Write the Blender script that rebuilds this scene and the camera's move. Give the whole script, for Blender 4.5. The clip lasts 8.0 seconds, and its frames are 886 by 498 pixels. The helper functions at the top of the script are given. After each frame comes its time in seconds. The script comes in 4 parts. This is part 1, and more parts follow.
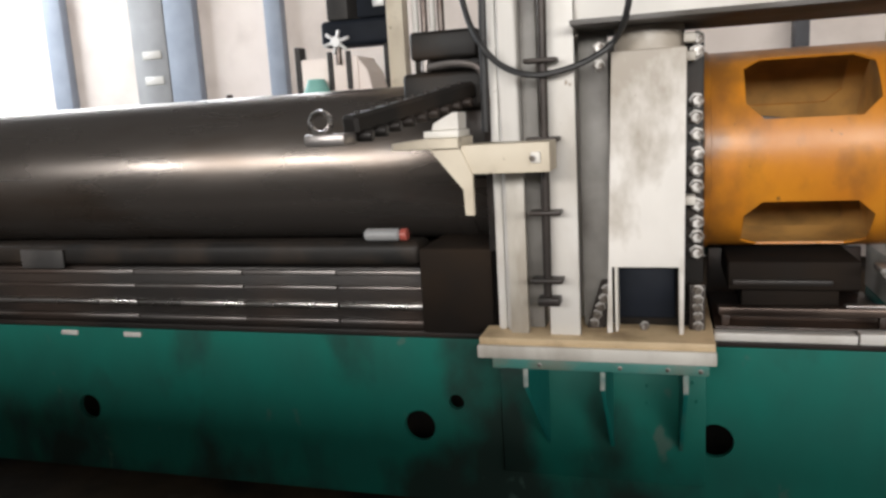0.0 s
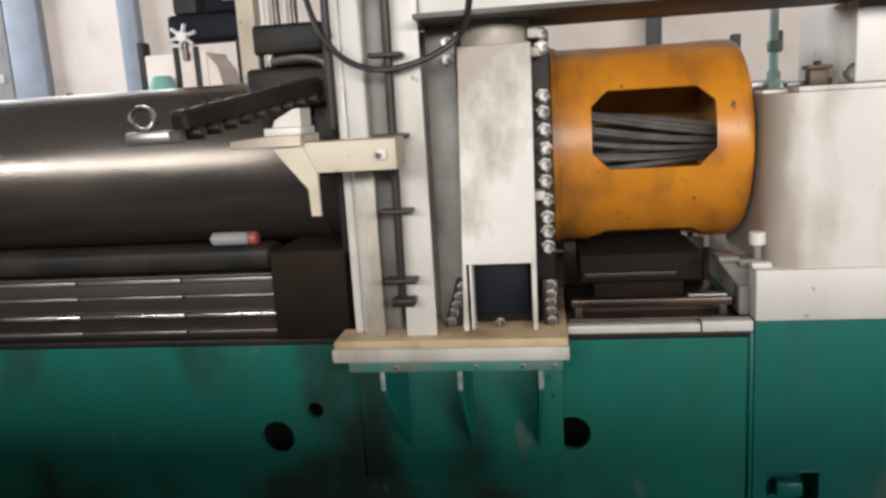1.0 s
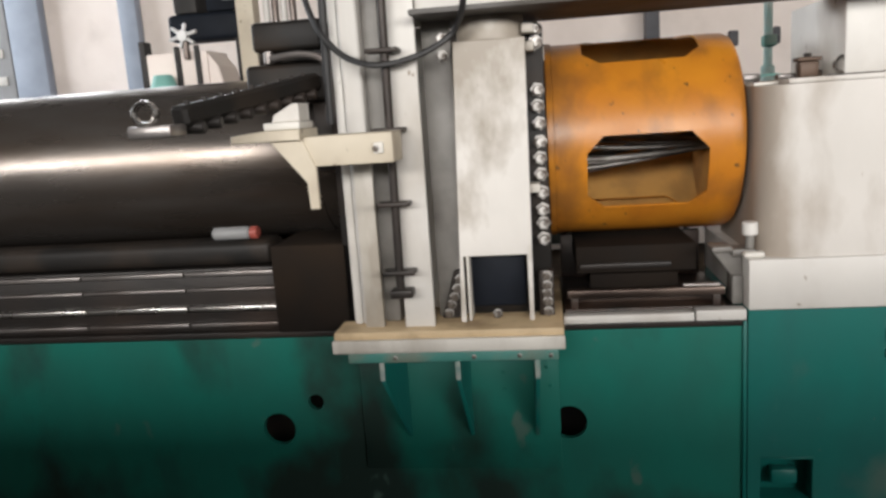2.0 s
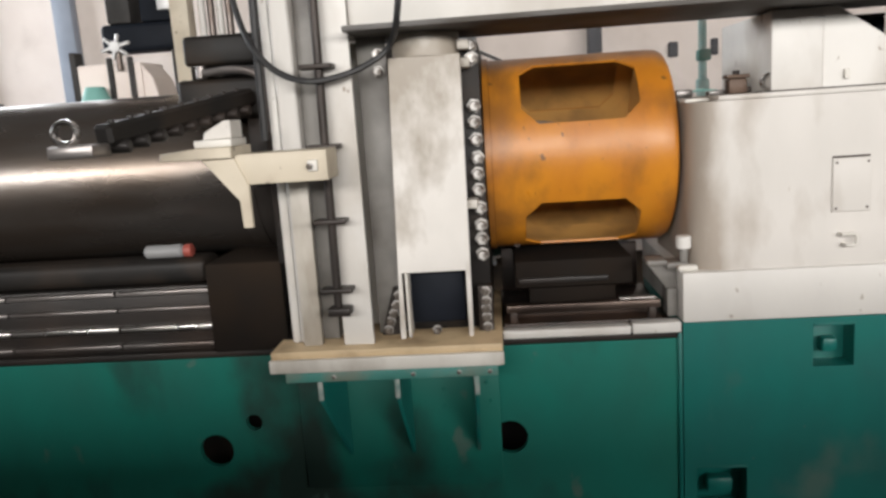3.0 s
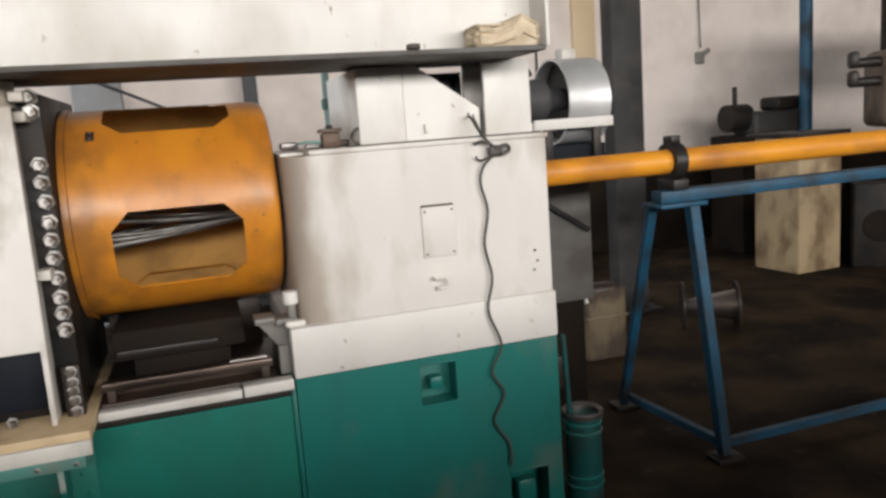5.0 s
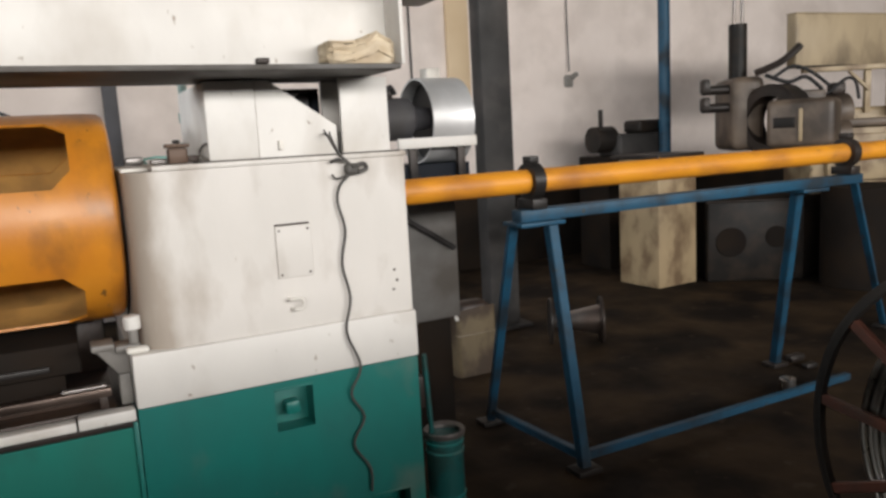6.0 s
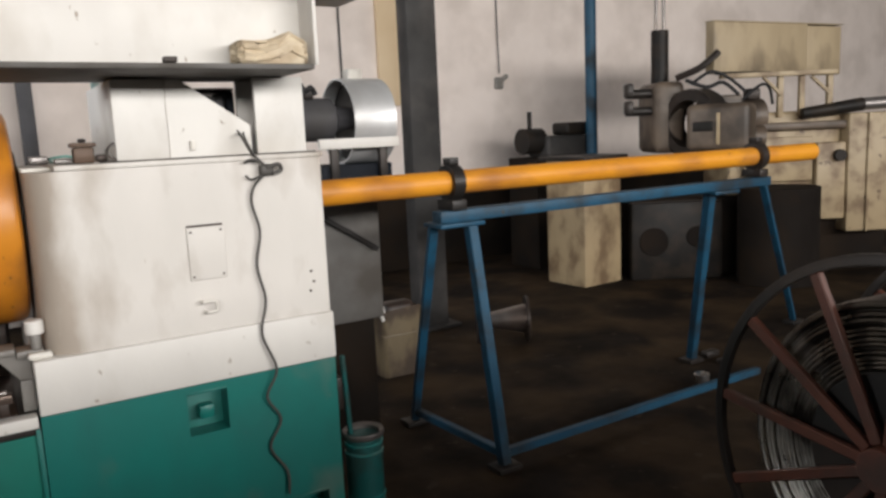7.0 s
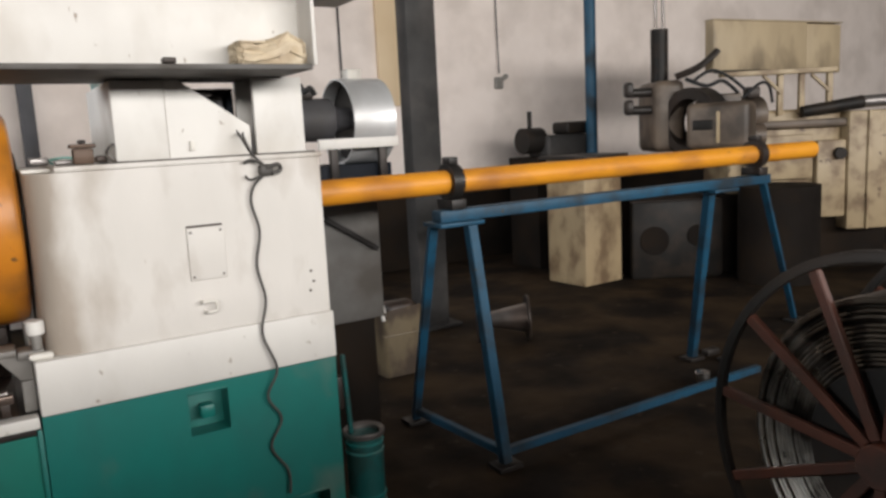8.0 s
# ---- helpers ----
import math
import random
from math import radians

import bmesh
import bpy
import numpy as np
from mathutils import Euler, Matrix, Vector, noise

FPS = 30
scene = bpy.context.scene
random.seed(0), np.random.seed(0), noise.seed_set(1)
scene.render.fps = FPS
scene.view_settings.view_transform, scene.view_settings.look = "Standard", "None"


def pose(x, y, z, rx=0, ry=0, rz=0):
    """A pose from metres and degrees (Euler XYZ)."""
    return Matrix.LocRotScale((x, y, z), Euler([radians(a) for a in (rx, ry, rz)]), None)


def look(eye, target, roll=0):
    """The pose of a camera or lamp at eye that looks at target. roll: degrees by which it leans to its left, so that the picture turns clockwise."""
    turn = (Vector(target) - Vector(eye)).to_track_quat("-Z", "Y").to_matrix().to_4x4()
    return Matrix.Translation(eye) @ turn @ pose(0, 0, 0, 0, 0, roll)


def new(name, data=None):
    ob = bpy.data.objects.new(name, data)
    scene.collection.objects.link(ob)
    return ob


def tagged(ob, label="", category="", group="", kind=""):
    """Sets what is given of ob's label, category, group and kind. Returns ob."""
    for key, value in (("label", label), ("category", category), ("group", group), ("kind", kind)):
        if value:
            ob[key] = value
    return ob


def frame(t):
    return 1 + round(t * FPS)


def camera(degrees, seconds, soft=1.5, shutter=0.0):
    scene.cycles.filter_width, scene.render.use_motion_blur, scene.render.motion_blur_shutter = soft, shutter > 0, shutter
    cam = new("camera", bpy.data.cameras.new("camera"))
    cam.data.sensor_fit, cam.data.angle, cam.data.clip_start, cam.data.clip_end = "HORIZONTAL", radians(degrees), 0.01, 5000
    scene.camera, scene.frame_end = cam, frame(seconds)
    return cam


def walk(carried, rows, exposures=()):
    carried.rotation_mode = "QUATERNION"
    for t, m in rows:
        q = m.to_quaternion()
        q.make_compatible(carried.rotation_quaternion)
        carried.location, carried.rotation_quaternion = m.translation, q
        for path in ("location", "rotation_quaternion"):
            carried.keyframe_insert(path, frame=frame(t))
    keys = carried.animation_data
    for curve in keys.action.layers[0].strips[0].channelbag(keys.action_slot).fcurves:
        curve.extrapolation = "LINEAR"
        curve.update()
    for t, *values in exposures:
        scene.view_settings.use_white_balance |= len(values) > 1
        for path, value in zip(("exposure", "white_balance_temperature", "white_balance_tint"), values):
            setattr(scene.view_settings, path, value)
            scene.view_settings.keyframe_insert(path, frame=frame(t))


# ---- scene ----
cam = camera(60.9, 8.0, soft=2.8)
PATH = [
    (0, (-0.597, -2.065, 1.183), (-1.171, -0.182, 0.83), -3.3),
    (0.2, (-0.598, -2.04, 1.182), (-1.165, -0.182, 0.853), -2.7),
    (0.5, (-0.599, -2.009, 1.179), (-1.078, -0.101, 0.818), -2.0),
    (0.7, (-0.582, -1.997, 1.174), (-0.952, -0.096, 0.811), -2.4),
    (1, (-0.525, -1.991, 1.164), (-0.803, -0.045, 0.798), -3.5),
    (1.2, (-0.501, -1.994, 1.157), (-0.762, -0.046, 0.787), -3.7),
    (2.3, (-0.516, -2.03, 1.147), (-0.806, -0.084, 0.784), -4.0),
    (2.5, (-0.521, -2.023, 1.155), (-0.782, -0.075, 0.784), -3.9),
    (3, (-0.469, -2.005, 1.171), (-0.629, -0.044, 0.813), -3.9),
    (3.5, (-0.43, -1.996, 1.165), (-0.473, -0.024, 0.838), -4.7),
    (4, (-0.325, -1.981, 1.187), (-0.197, -0.014, 0.851), -4.9),
    (4.5, (-0.25, -1.953, 1.198), (0.166, -0.025, 0.862), -4.3),
    (5, (-0.191, -1.957, 1.202), (0.413, -0.078, 0.88), -4.2),
    (5.2, (-0.169, -1.955, 1.201), (0.497, -0.095, 0.889), -4.0),
    (6.3, (-0.09, -1.962, 1.2), (0.862, -0.23, 0.896), -2.7),
    (6.5, (-0.077, -1.986, 1.21), (0.91, -0.274, 0.901), -2.4),
    (7, (-0.062, -1.997, 1.202), (0.968, -0.31, 0.896), -2.6),
    (7.5, (-0.062, -1.996, 1.202), (0.975, -0.315, 0.892), -2.7),
    (8, (-0.06, -2.004, 1.199), (0.967, -0.315, 0.894), -2.9),
]
walk(cam, [(t, look(eye, target, roll)) for t, eye, target, roll in PATH])

# ---- light ----
world = bpy.data.worlds.new("sky")
scene.world = world
world.use_nodes = True
wn = world.node_tree.nodes
sky = wn.new("ShaderNodeTexSky")
sky.sky_type, sky.sun_disc = "NISHITA", False
sky.sun_elevation, sky.sun_rotation = radians(40), radians(150)
wn["Background"].inputs[1].default_value = 0.12
world.node_tree.links.new(sky.outputs[0], wn["Background"].inputs[0])


def window_lamp(name, eye, target, wide, high, watts, colour):
    """The sky's light through one opening, an inferred window or an added one."""
    lamp = bpy.data.lights.new(name, "AREA")
    lamp.shape, lamp.size, lamp.size_y, lamp.energy, lamp.color = "RECTANGLE", wide, high, watts, colour
    ob = new(name, lamp)
    ob.matrix_world = look(eye, target)
    return ob


window_lamp("window_light_front", (1.4, -6.98, 2.65), (1.4, 0, 1.45), 13.6, 0.9, 965, (1.0, 0.965, 0.93))
window_lamp("window_light_back", (-5.4, 3.86, 3.52), (-4.0, 0, 1.2), 5.4, 1.5, 260, (0.93, 0.97, 1.0))
# Fill lamp added to brighten the left; no window is known there.
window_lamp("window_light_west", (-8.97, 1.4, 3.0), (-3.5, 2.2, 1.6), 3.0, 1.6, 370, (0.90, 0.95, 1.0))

# ---- materials ----


def mat(name, a, b=None, rough=0.5, metal=0.0, scale=6.0, stretch=(1, 1, 1), stain_shade=None, amount=0.5, stain_shade_scale=2.0, bump=0.1, fine=60.0, edge=(0.45, 0.65), zones=(), chips=None, spec=0.5):
    """Two shades mixed by grain at one scale, stains or painted shade of a third tone at another, and fine relief."""
    m = bpy.data.materials.new(name)
    m.use_nodes = True
    n, l = m.node_tree.nodes, m.node_tree.links
    s = n["Principled BSDF"]
    s.inputs["Metallic"].default_value = metal
    s.inputs["Specular IOR Level"].default_value = spec
    co = n.new("ShaderNodeTexCoord")
    mp = n.new("ShaderNodeMapping")
    mp.inputs["Scale"].default_value = stretch
    l.new(co.outputs["Object"], mp.inputs[0])

    def noise_at(sc, detail):
        t = n.new("ShaderNodeTexNoise")
        t.inputs["Scale"].default_value, t.inputs["Detail"].default_value = sc, detail
        l.new(mp.outputs[0], t.inputs["Vector"])
        return t.outputs["Fac"]

    def ramp(fac, lo, hi, top=1.0):
        r = n.new("ShaderNodeMapRange")
        r.inputs[1].default_value, r.inputs[2].default_value, r.inputs[4].default_value = lo, hi, top
        l.new(fac, r.inputs[0])
        return r.outputs[0]

    def mix(fac, c0, c1):
        x = n.new("ShaderNodeMix")
        x.data_type = "RGBA"
        l.new(fac, x.inputs[0])
        for k, c in ((6, c0), (7, c1)):
            if isinstance(c, tuple):
                x.inputs[k].default_value = (*c, 1)
            else:
                l.new(c, x.inputs[k])
        return x.outputs[2]

    grain = noise_at(scale, 6)
    colour = mix(ramp(grain, 0.3, 0.7), a, b or tuple(c * 0.85 for c in a))
    if stain_shade:
        field = noise_at(stain_shade_scale, 8)
        if zones:
            sep = n.new("ShaderNodeSeparateXYZ")
            l.new(co.outputs["Object"], sep.inputs[0])
            for axis, lo, hi, gain in zones:
                # an end or edge of the thing, dirty or tinted as shade or glint, with a ragged border
                add = n.new("ShaderNodeMath")
                add.operation = "ADD"
                l.new(field, add.inputs[0])
                l.new(ramp(sep.outputs[axis], lo, hi, gain), add.inputs[1])
                field = add.outputs[0]
        colour = mix(ramp(field, edge[0], edge[1], amount), colour, stain_shade)
    if chips:
        colour = mix(ramp(noise_at(chips[1], 10), chips[2], chips[2] + 0.05, 0.85), colour, chips[0])
    l.new(colour, s.inputs["Base Color"])
    l.new(ramp(grain, 0.2, 0.8), s.inputs["Roughness"])
    rr = s.inputs["Roughness"].links[0].from_node
    rr.inputs[3].default_value, rr.inputs[4].default_value = max(0.05, rough - 0.1), min(1, rough + 0.1)
    bp = n.new("ShaderNodeBump")
    bp.inputs["Strength"].default_value, bp.inputs["Distance"].default_value = bump, 0.004
    l.new(noise_at(fine, 4), bp.inputs["Height"])
    l.new(bp.outputs[0], s.inputs["Normal"])
    return m


WHITE = mat("white_paint", (0.67, 0.645, 0.605), (0.61, 0.585, 0.55), 0.45, chips=((0.24, 0.18, 0.13), 38.0, 0.68), stain_shade=(0.34, 0.29, 0.23), amount=0.55, stain_shade_scale=4.0, stretch=(1, 1, 0.6), edge=(0.50, 0.72))
GRIMY = mat("grimy_white_paint", (0.70, 0.67, 0.61), (0.60, 0.57, 0.52), 0.5, stain_shade=(0.26, 0.22, 0.17), amount=0.8, stain_shade_scale=5.0, stretch=(1.2, 1, 0.4), edge=(0.46, 0.68))
CREAM = mat("cream_paint", (0.62, 0.55, 0.435), (0.53, 0.465, 0.36), 0.5, chips=((0.22, 0.17, 0.12), 40.0, 0.66), stain_shade=(0.27, 0.21, 0.15), amount=0.65, stain_shade_scale=5.0)
# The left-edge zone mixes brown grime with painted shade of the rounded corner.
GEARBOX = mat("gearbox_white_paint", (0.635, 0.60, 0.56), (0.575, 0.545, 0.505), 0.45, stain_shade=(0.24, 0.18, 0.125), amount=0.68, stain_shade_scale=7.0, stretch=(1, 1, 0.45), edge=(0.60, 0.88), zones=((0, 0.13, 0.03, 0.40), (0, 0.27, 0.18, 0.10), (0, 0.70, 0.78, 0.20), (2, 0.98, 1.10, 0.085), (2, 0.76, 0.70, 0.07)), chips=((0.34, 0.28, 0.22), 30.0, 0.705))
GUARD = mat("guard_white_paint", (0.70, 0.665, 0.62), (0.62, 0.59, 0.55), 0.5, stain_shade=(0.29, 0.245, 0.19), amount=0.85, stain_shade_scale=7.0, stretch=(1.3, 1, 0.8), edge=(0.525, 0.76), zones=((2, 0.98, 1.10, 0.12), (2, 1.10, 1.30, 0.06), (0, -0.60, -0.55, 0.05)), chips=((0.30, 0.24, 0.18), 30.0, 0.70))
GREEN = mat("green_machine_paint", (0.007, 0.160, 0.135), (0.006, 0.125, 0.108), 0.42, stain_shade=(0.14, 0.17, 0.14), amount=0.5, stain_shade_scale=4.5, stretch=(1, 1, 0.7), edge=(0.57, 0.72), bump=0.06, chips=((0.10, 0.15, 0.13), 30.0, 0.72))
ORANGE = mat("orange_paint", (0.56, 0.215, 0.018), (0.45, 0.155, 0.013), 0.36, stain_shade=(0.16, 0.068, 0.02), amount=0.72, stain_shade_scale=8.0, stretch=(1.5, 1, 1), edge=(0.50, 0.80), zones=((0, -0.37, -0.48, 0.24), (0, -0.03, 0.02, 0.12)), chips=((0.10, 0.05, 0.02), 30.0, 0.68))
YELLOW = mat("yellow_paint", (0.74, 0.31, 0.018), (0.60, 0.225, 0.012), 0.5, stain_shade=(0.30, 0.11, 0.025), amount=0.75, stain_shade_scale=9.0, stretch=(0.5, 1, 1), edge=(0.49, 0.72), zones=((0, 1.10, 0.80, 0.14),), chips=((0.16, 0.07, 0.03), 26.0, 0.68))
BLUE = mat("blue_paint", (0.014, 0.072, 0.130), (0.011, 0.055, 0.100), 0.5, spec=0.3, stain_shade=(0.018, 0.024, 0.030), amount=0.85, stain_shade_scale=6.0, edge=(0.48, 0.66), chips=((0.05, 0.04, 0.03), 28.0, 0.66))
DARK = mat("dark_oily_steel", (0.026, 0.023, 0.021), (0.016, 0.014, 0.013), 0.42, metal=0.2, spec=0.35, stain_shade=(0.06, 0.04, 0.03), amount=0.5)
TUBE = mat("dark_tube_steel", (0.20, 0.178, 0.162), (0.165, 0.146, 0.132), 0.29, metal=0.85, scale=9, stretch=(0.25, 1, 1), stain_shade=(0.12, 0.085, 0.06), amount=0.6, stain_shade_scale=6, bump=0.05)
BLACK = mat("black_grease", (0.010, 0.0095, 0.009), (0.018, 0.015, 0.013), 0.5, spec=0.2, stain_shade=(0.035, 0.025, 0.018), amount=0.6, stain_shade_scale=7)
STEEL = mat("bright_steel", (0.62, 0.60, 0.58), (0.50, 0.48, 0.46), 0.28, metal=1.0, bump=0.05)
WORN = mat("worn_steel", (0.30, 0.28, 0.27), (0.20, 0.18, 0.17), 0.4, metal=0.8, stain_shade=(0.10, 0.06, 0.04), amount=0.7)
COLUMN = mat("grey_column_paint", (0.044, 0.042, 0.041), (0.030, 0.029, 0.028), 0.6, spec=0.25, stain_shade=(0.09, 0.08, 0.075), amount=0.45, stain_shade_scale=5.0)
POST = mat("blue_grey_paint", (0.33, 0.37, 0.45), (0.28, 0.32, 0.39), 0.6)
GALV = mat("galvanised_sheet", (0.66, 0.66, 0.66), (0.56, 0.56, 0.56), 0.42, metal=0.5, stain_shade=(0.25, 0.23, 0.21), amount=0.5)
# Zones clear the grease at lower left to paint a highlight there.
WIRE = mat("drawn_wire_painted_glint", (0.62, 0.57, 0.50), (0.44, 0.40, 0.35), 0.32, metal=0.95, scale=14, stain_shade=(0.045, 0.037, 0.030), amount=0.95, stain_shade_scale=5.0, edge=(0.20, 0.36), zones=((0, -0.10, -0.24, -0.16), (2, 0.06, -0.06, -0.17)))
TANK = mat("cream_tank_paint", (0.43, 0.34, 0.22), (0.37, 0.29, 0.185), 0.5, stain_shade=(0.10, 0.075, 0.05), amount=0.75, stain_shade_scale=4.0, stretch=(1, 1, 0.5), edge=(0.54, 0.76), zones=((2, 1.74, 1.56, 0.12), (0, 2.75, 2.45, 0.05)))
SOOTY = mat("sooty_iron", (0.014, 0.011, 0.009), (0.009, 0.007, 0.006), 0.85, spec=0.1, stain_shade=(0.03, 0.02, 0.013), amount=0.6, stain_shade_scale=3)
TAN = mat("cream_oily_steel", (0.66, 0.50, 0.31), (0.56, 0.42, 0.25), 0.5, stain_shade=(0.24, 0.16, 0.09), amount=0.7, stain_shade_scale=9.0, edge=(0.48, 0.70))
# Grease round the holes; the height zone paints shade towards the floor.
BED = mat("greasy_shaded_green_bed_paint", (0.011, 0.175, 0.134), (0.010, 0.138, 0.106), 0.42, stain_shade=(0.020, 0.026, 0.023), amount=0.9, stain_shade_scale=3.5, stretch=(1, 1, 0.7), edge=(0.56, 0.76), zones=((0, -1.40, -1.22, 0.20), (0, -1.02, -0.88, -0.20), (2, 0.22, 0.0, 0.18)), bump=0.06, chips=((0.09, 0.16, 0.13), 9.0, 0.655))
MAST = mat("streaked_white_paint", (0.62, 0.59, 0.55), (0.48, 0.46, 0.43), 0.5, stain_shade=(0.13, 0.115, 0.10), amount=0.9, stain_shade_scale=9.0, stretch=(2.2, 1, 0.14), edge=(0.46, 0.60))
OILY = mat("oily_brown_machine", (0.175, 0.130, 0.095), (0.10, 0.074, 0.055), 0.5, stain_shade=(0.03, 0.022, 0.017), amount=0.8, stain_shade_scale=4)
WALL = mat("plaster_wall", (0.88, 0.785, 0.73), (0.81, 0.715, 0.66), 0.85, scale=3.5, stain_shade=(0.58, 0.50, 0.45), amount=0.5, stain_shade_scale=2.2, bump=0.2, fine=30)
FLOOR = mat("oily_concrete", (0.050, 0.031, 0.016), (0.022, 0.014, 0.008), 0.75, chips=((0.044, 0.031, 0.020), 11.0, 0.63), spec=0.12, scale=3.2, stain_shade=(0.007, 0.005, 0.004), amount=0.9, stain_shade_scale=2.4, bump=0.5, fine=18, edge=(0.42, 0.6))
# Unseen roof and walls are kept dark to cut bounced light.
ROOF = mat("dark_roof_sheet", (0.10, 0.10, 0.10), (0.07, 0.07, 0.07), 0.7)
DARK_PLASTER = mat("dark_plaster", (0.16, 0.15, 0.14), (0.12, 0.11, 0.10), 0.85, scale=2.0, stain_shade=(0.07, 0.06, 0.05), amount=0.6)
CHANNEL = mat("dirty_shade_grey_paint", (0.26, 0.245, 0.225), (0.19, 0.18, 0.165), 0.5, stain_shade=(0.08, 0.07, 0.06), amount=0.7, stain_shade_scale=5.0)
RED = mat("red_brown_paint", (0.105, 0.032, 0.017), (0.065, 0.020, 0.012), 0.5, stain_shade=(0.03, 0.018, 0.012), amount=0.7, stain_shade_scale=8)
SIGNAL = mat("red_plastic", (0.34, 0.08, 0.06), (0.28, 0.06, 0.045), 0.45)
BOLTED = mat("dull_bolt_zinc", (0.58, 0.56, 0.53), (0.38, 0.36, 0.34), 0.5, metal=0.5, scale=40, stain_shade=(0.08, 0.06, 0.045), amount=0.9, stain_shade_scale=30, edge=(0.46, 0.58), bump=0.3)
# Paler than the shell paint, to lift the light inside the drum.
INNER = mat("orange_brown_drum_lining", (0.60, 0.325, 0.095), (0.50, 0.265, 0.075), 0.5, stain_shade=(0.22, 0.12, 0.045), amount=0.6, stain_shade_scale=8.0)
PALE = mat("pale_grey_steel_paint", (0.34, 0.34, 0.35), (0.28, 0.28, 0.285), 0.6)
BOARD = mat("yellowish_board", (0.72, 0.56, 0.37), (0.66, 0.50, 0.32), 0.7, scale=3.0)
# Grey that holds painted shade for the beam flange and the side panel.
PANEL = mat("dirty_shade_panel_paint", (0.15, 0.142, 0.135), (0.11, 0.104, 0.098), 0.6, spec=0.25, stain_shade=(0.06, 0.05, 0.04), amount=0.7, stain_shade_scale=4.0)
BRACE = mat("dark_grey_brace_paint", (0.095, 0.093, 0.100), (0.07, 0.069, 0.075), 0.6, spec=0.25, stain_shade=(0.05, 0.045, 0.04), amount=0.6, stain_shade_scale=4.0)
CAN = mat("grubby_teal_can_paint", (0.011, 0.092, 0.088), (0.008, 0.066, 0.063), 0.4, stain_shade=(0.03, 0.03, 0.025), amount=0.8, stain_shade_scale=9.0)
PIER = mat("stained_cream_pier_paint", (0.42, 0.315, 0.185), (0.34, 0.25, 0.145), 0.6, stain_shade=(0.14, 0.085, 0.045), amount=0.8, stain_shade_scale=6.0, stretch=(1, 1, 0.7), edge=(0.45, 0.64), chips=((0.14, 0.09, 0.05), 18.0, 0.70))
DULL = mat("dull_grey_plastic", (0.27, 0.27, 0.27), (0.20, 0.20, 0.20), 0.45)
DUSTY = mat("dusty_green_paint", (0.08, 0.26, 0.225), (0.05, 0.21, 0.18), 0.55, stain_shade=(0.20, 0.19, 0.15), amount=0.7, stain_shade_scale=9.0)
CORD = mat("dusty_grey_cable", (0.060, 0.055, 0.050), (0.040, 0.036, 0.033), 0.6, stain_shade=(0.11, 0.10, 0.09), amount=0.5, stain_shade_scale=14.0)
BRONZE = mat("greasy_bronze", (0.105, 0.062, 0.038), (0.060, 0.036, 0.024), 0.5, metal=0.3, stain_shade=(0.05, 0.03, 0.02), amount=0.6, stain_shade_scale=20.0)
BARE = mat("scraped_pale_paint", (0.42, 0.44, 0.41), (0.30, 0.34, 0.31), 0.5, scale=30, stain_shade=(0.06, 0.20, 0.17), amount=0.7, stain_shade_scale=25.0)
STRAND = mat("greasy_wire_strand", (0.27, 0.255, 0.24), (0.15, 0.14, 0.13), 0.48, metal=0.6, scale=12, stain_shade=(0.05, 0.04, 0.03), amount=0.7, stain_shade_scale=8.0)
RAIL = mat("greasy_rail_steel", (0.16, 0.12, 0.10), (0.07, 0.05, 0.04), 0.35, metal=0.7, scale=8, stretch=(0.5, 1, 1), stain_shade=(0.03, 0.02, 0.016), amount=0.85, stain_shade_scale=7.0)
# Lighter copy of the strand, painting a few wires as catching light.
LIT = mat("lit_wire_strand", (0.42, 0.40, 0.37), (0.28, 0.26, 0.24), 0.36, metal=0.9, scale=12)
RUBBER = mat("black_rubber", (0.015, 0.015, 0.016), (0.022, 0.021, 0.021), 0.5)
SPONGE = mat("yellow_sponge", (0.66, 0.57, 0.43), (0.56, 0.46, 0.32), 0.9, scale=18, stain_shade=(0.25, 0.15, 0.08), amount=0.5, stain_shade_scale=12, bump=0.5, fine=90)
BUCKET = mat("stained_bucket_plastic", (0.155, 0.118, 0.068), (0.105, 0.078, 0.044), 0.5, stain_shade=(0.045, 0.028, 0.018), amount=0.9, stain_shade_scale=9, stretch=(1, 1, 0.6), edge=(0.46, 0.62), zones=((2, 0.26, 0.32, 0.14), (2, 0.10, 0.0, 0.10)))
MACHINE = mat("old_cream_machine_paint", (0.40, 0.305, 0.185), (0.31, 0.235, 0.14), 0.5, stain_shade=(0.12, 0.065, 0.035), amount=0.65, stain_shade_scale=6.0, edge=(0.47, 0.64), chips=((0.09, 0.055, 0.035), 9.0, 0.66))
NAVY = mat("navy_paint", (0.010, 0.013, 0.020), (0.006, 0.008, 0.012), 0.6, spec=0.15)
RUSTY = mat("oily_rust", (0.050, 0.028, 0.018), (0.028, 0.017, 0.012), 0.45, stain_shade=(0.012, 0.010, 0.009), amount=0.8, stain_shade_scale=9, bump=0.3)
FADED = mat("faded_teal_paint", (0.36, 0.52, 0.49), (0.29, 0.44, 0.41), 0.55, stain_shade=(0.40, 0.38, 0.34), amount=0.5, stain_shade_scale=20.0)
TEAL = mat("teal_plastic", (0.22, 0.46, 0.41), (0.18, 0.40, 0.36), 0.5)
GLOSSY = mat("glossy_teal_can_hoop", (0.020, 0.16, 0.15), (0.014, 0.12, 0.115), 0.16, stain_shade=(0.10, 0.10, 0.09), amount=0.6, stain_shade_scale=14.0)
GLASS = bpy.data.materials.new("window_glass")
GLASS.use_nodes = True
g = GLASS.node_tree.nodes["Principled BSDF"].inputs
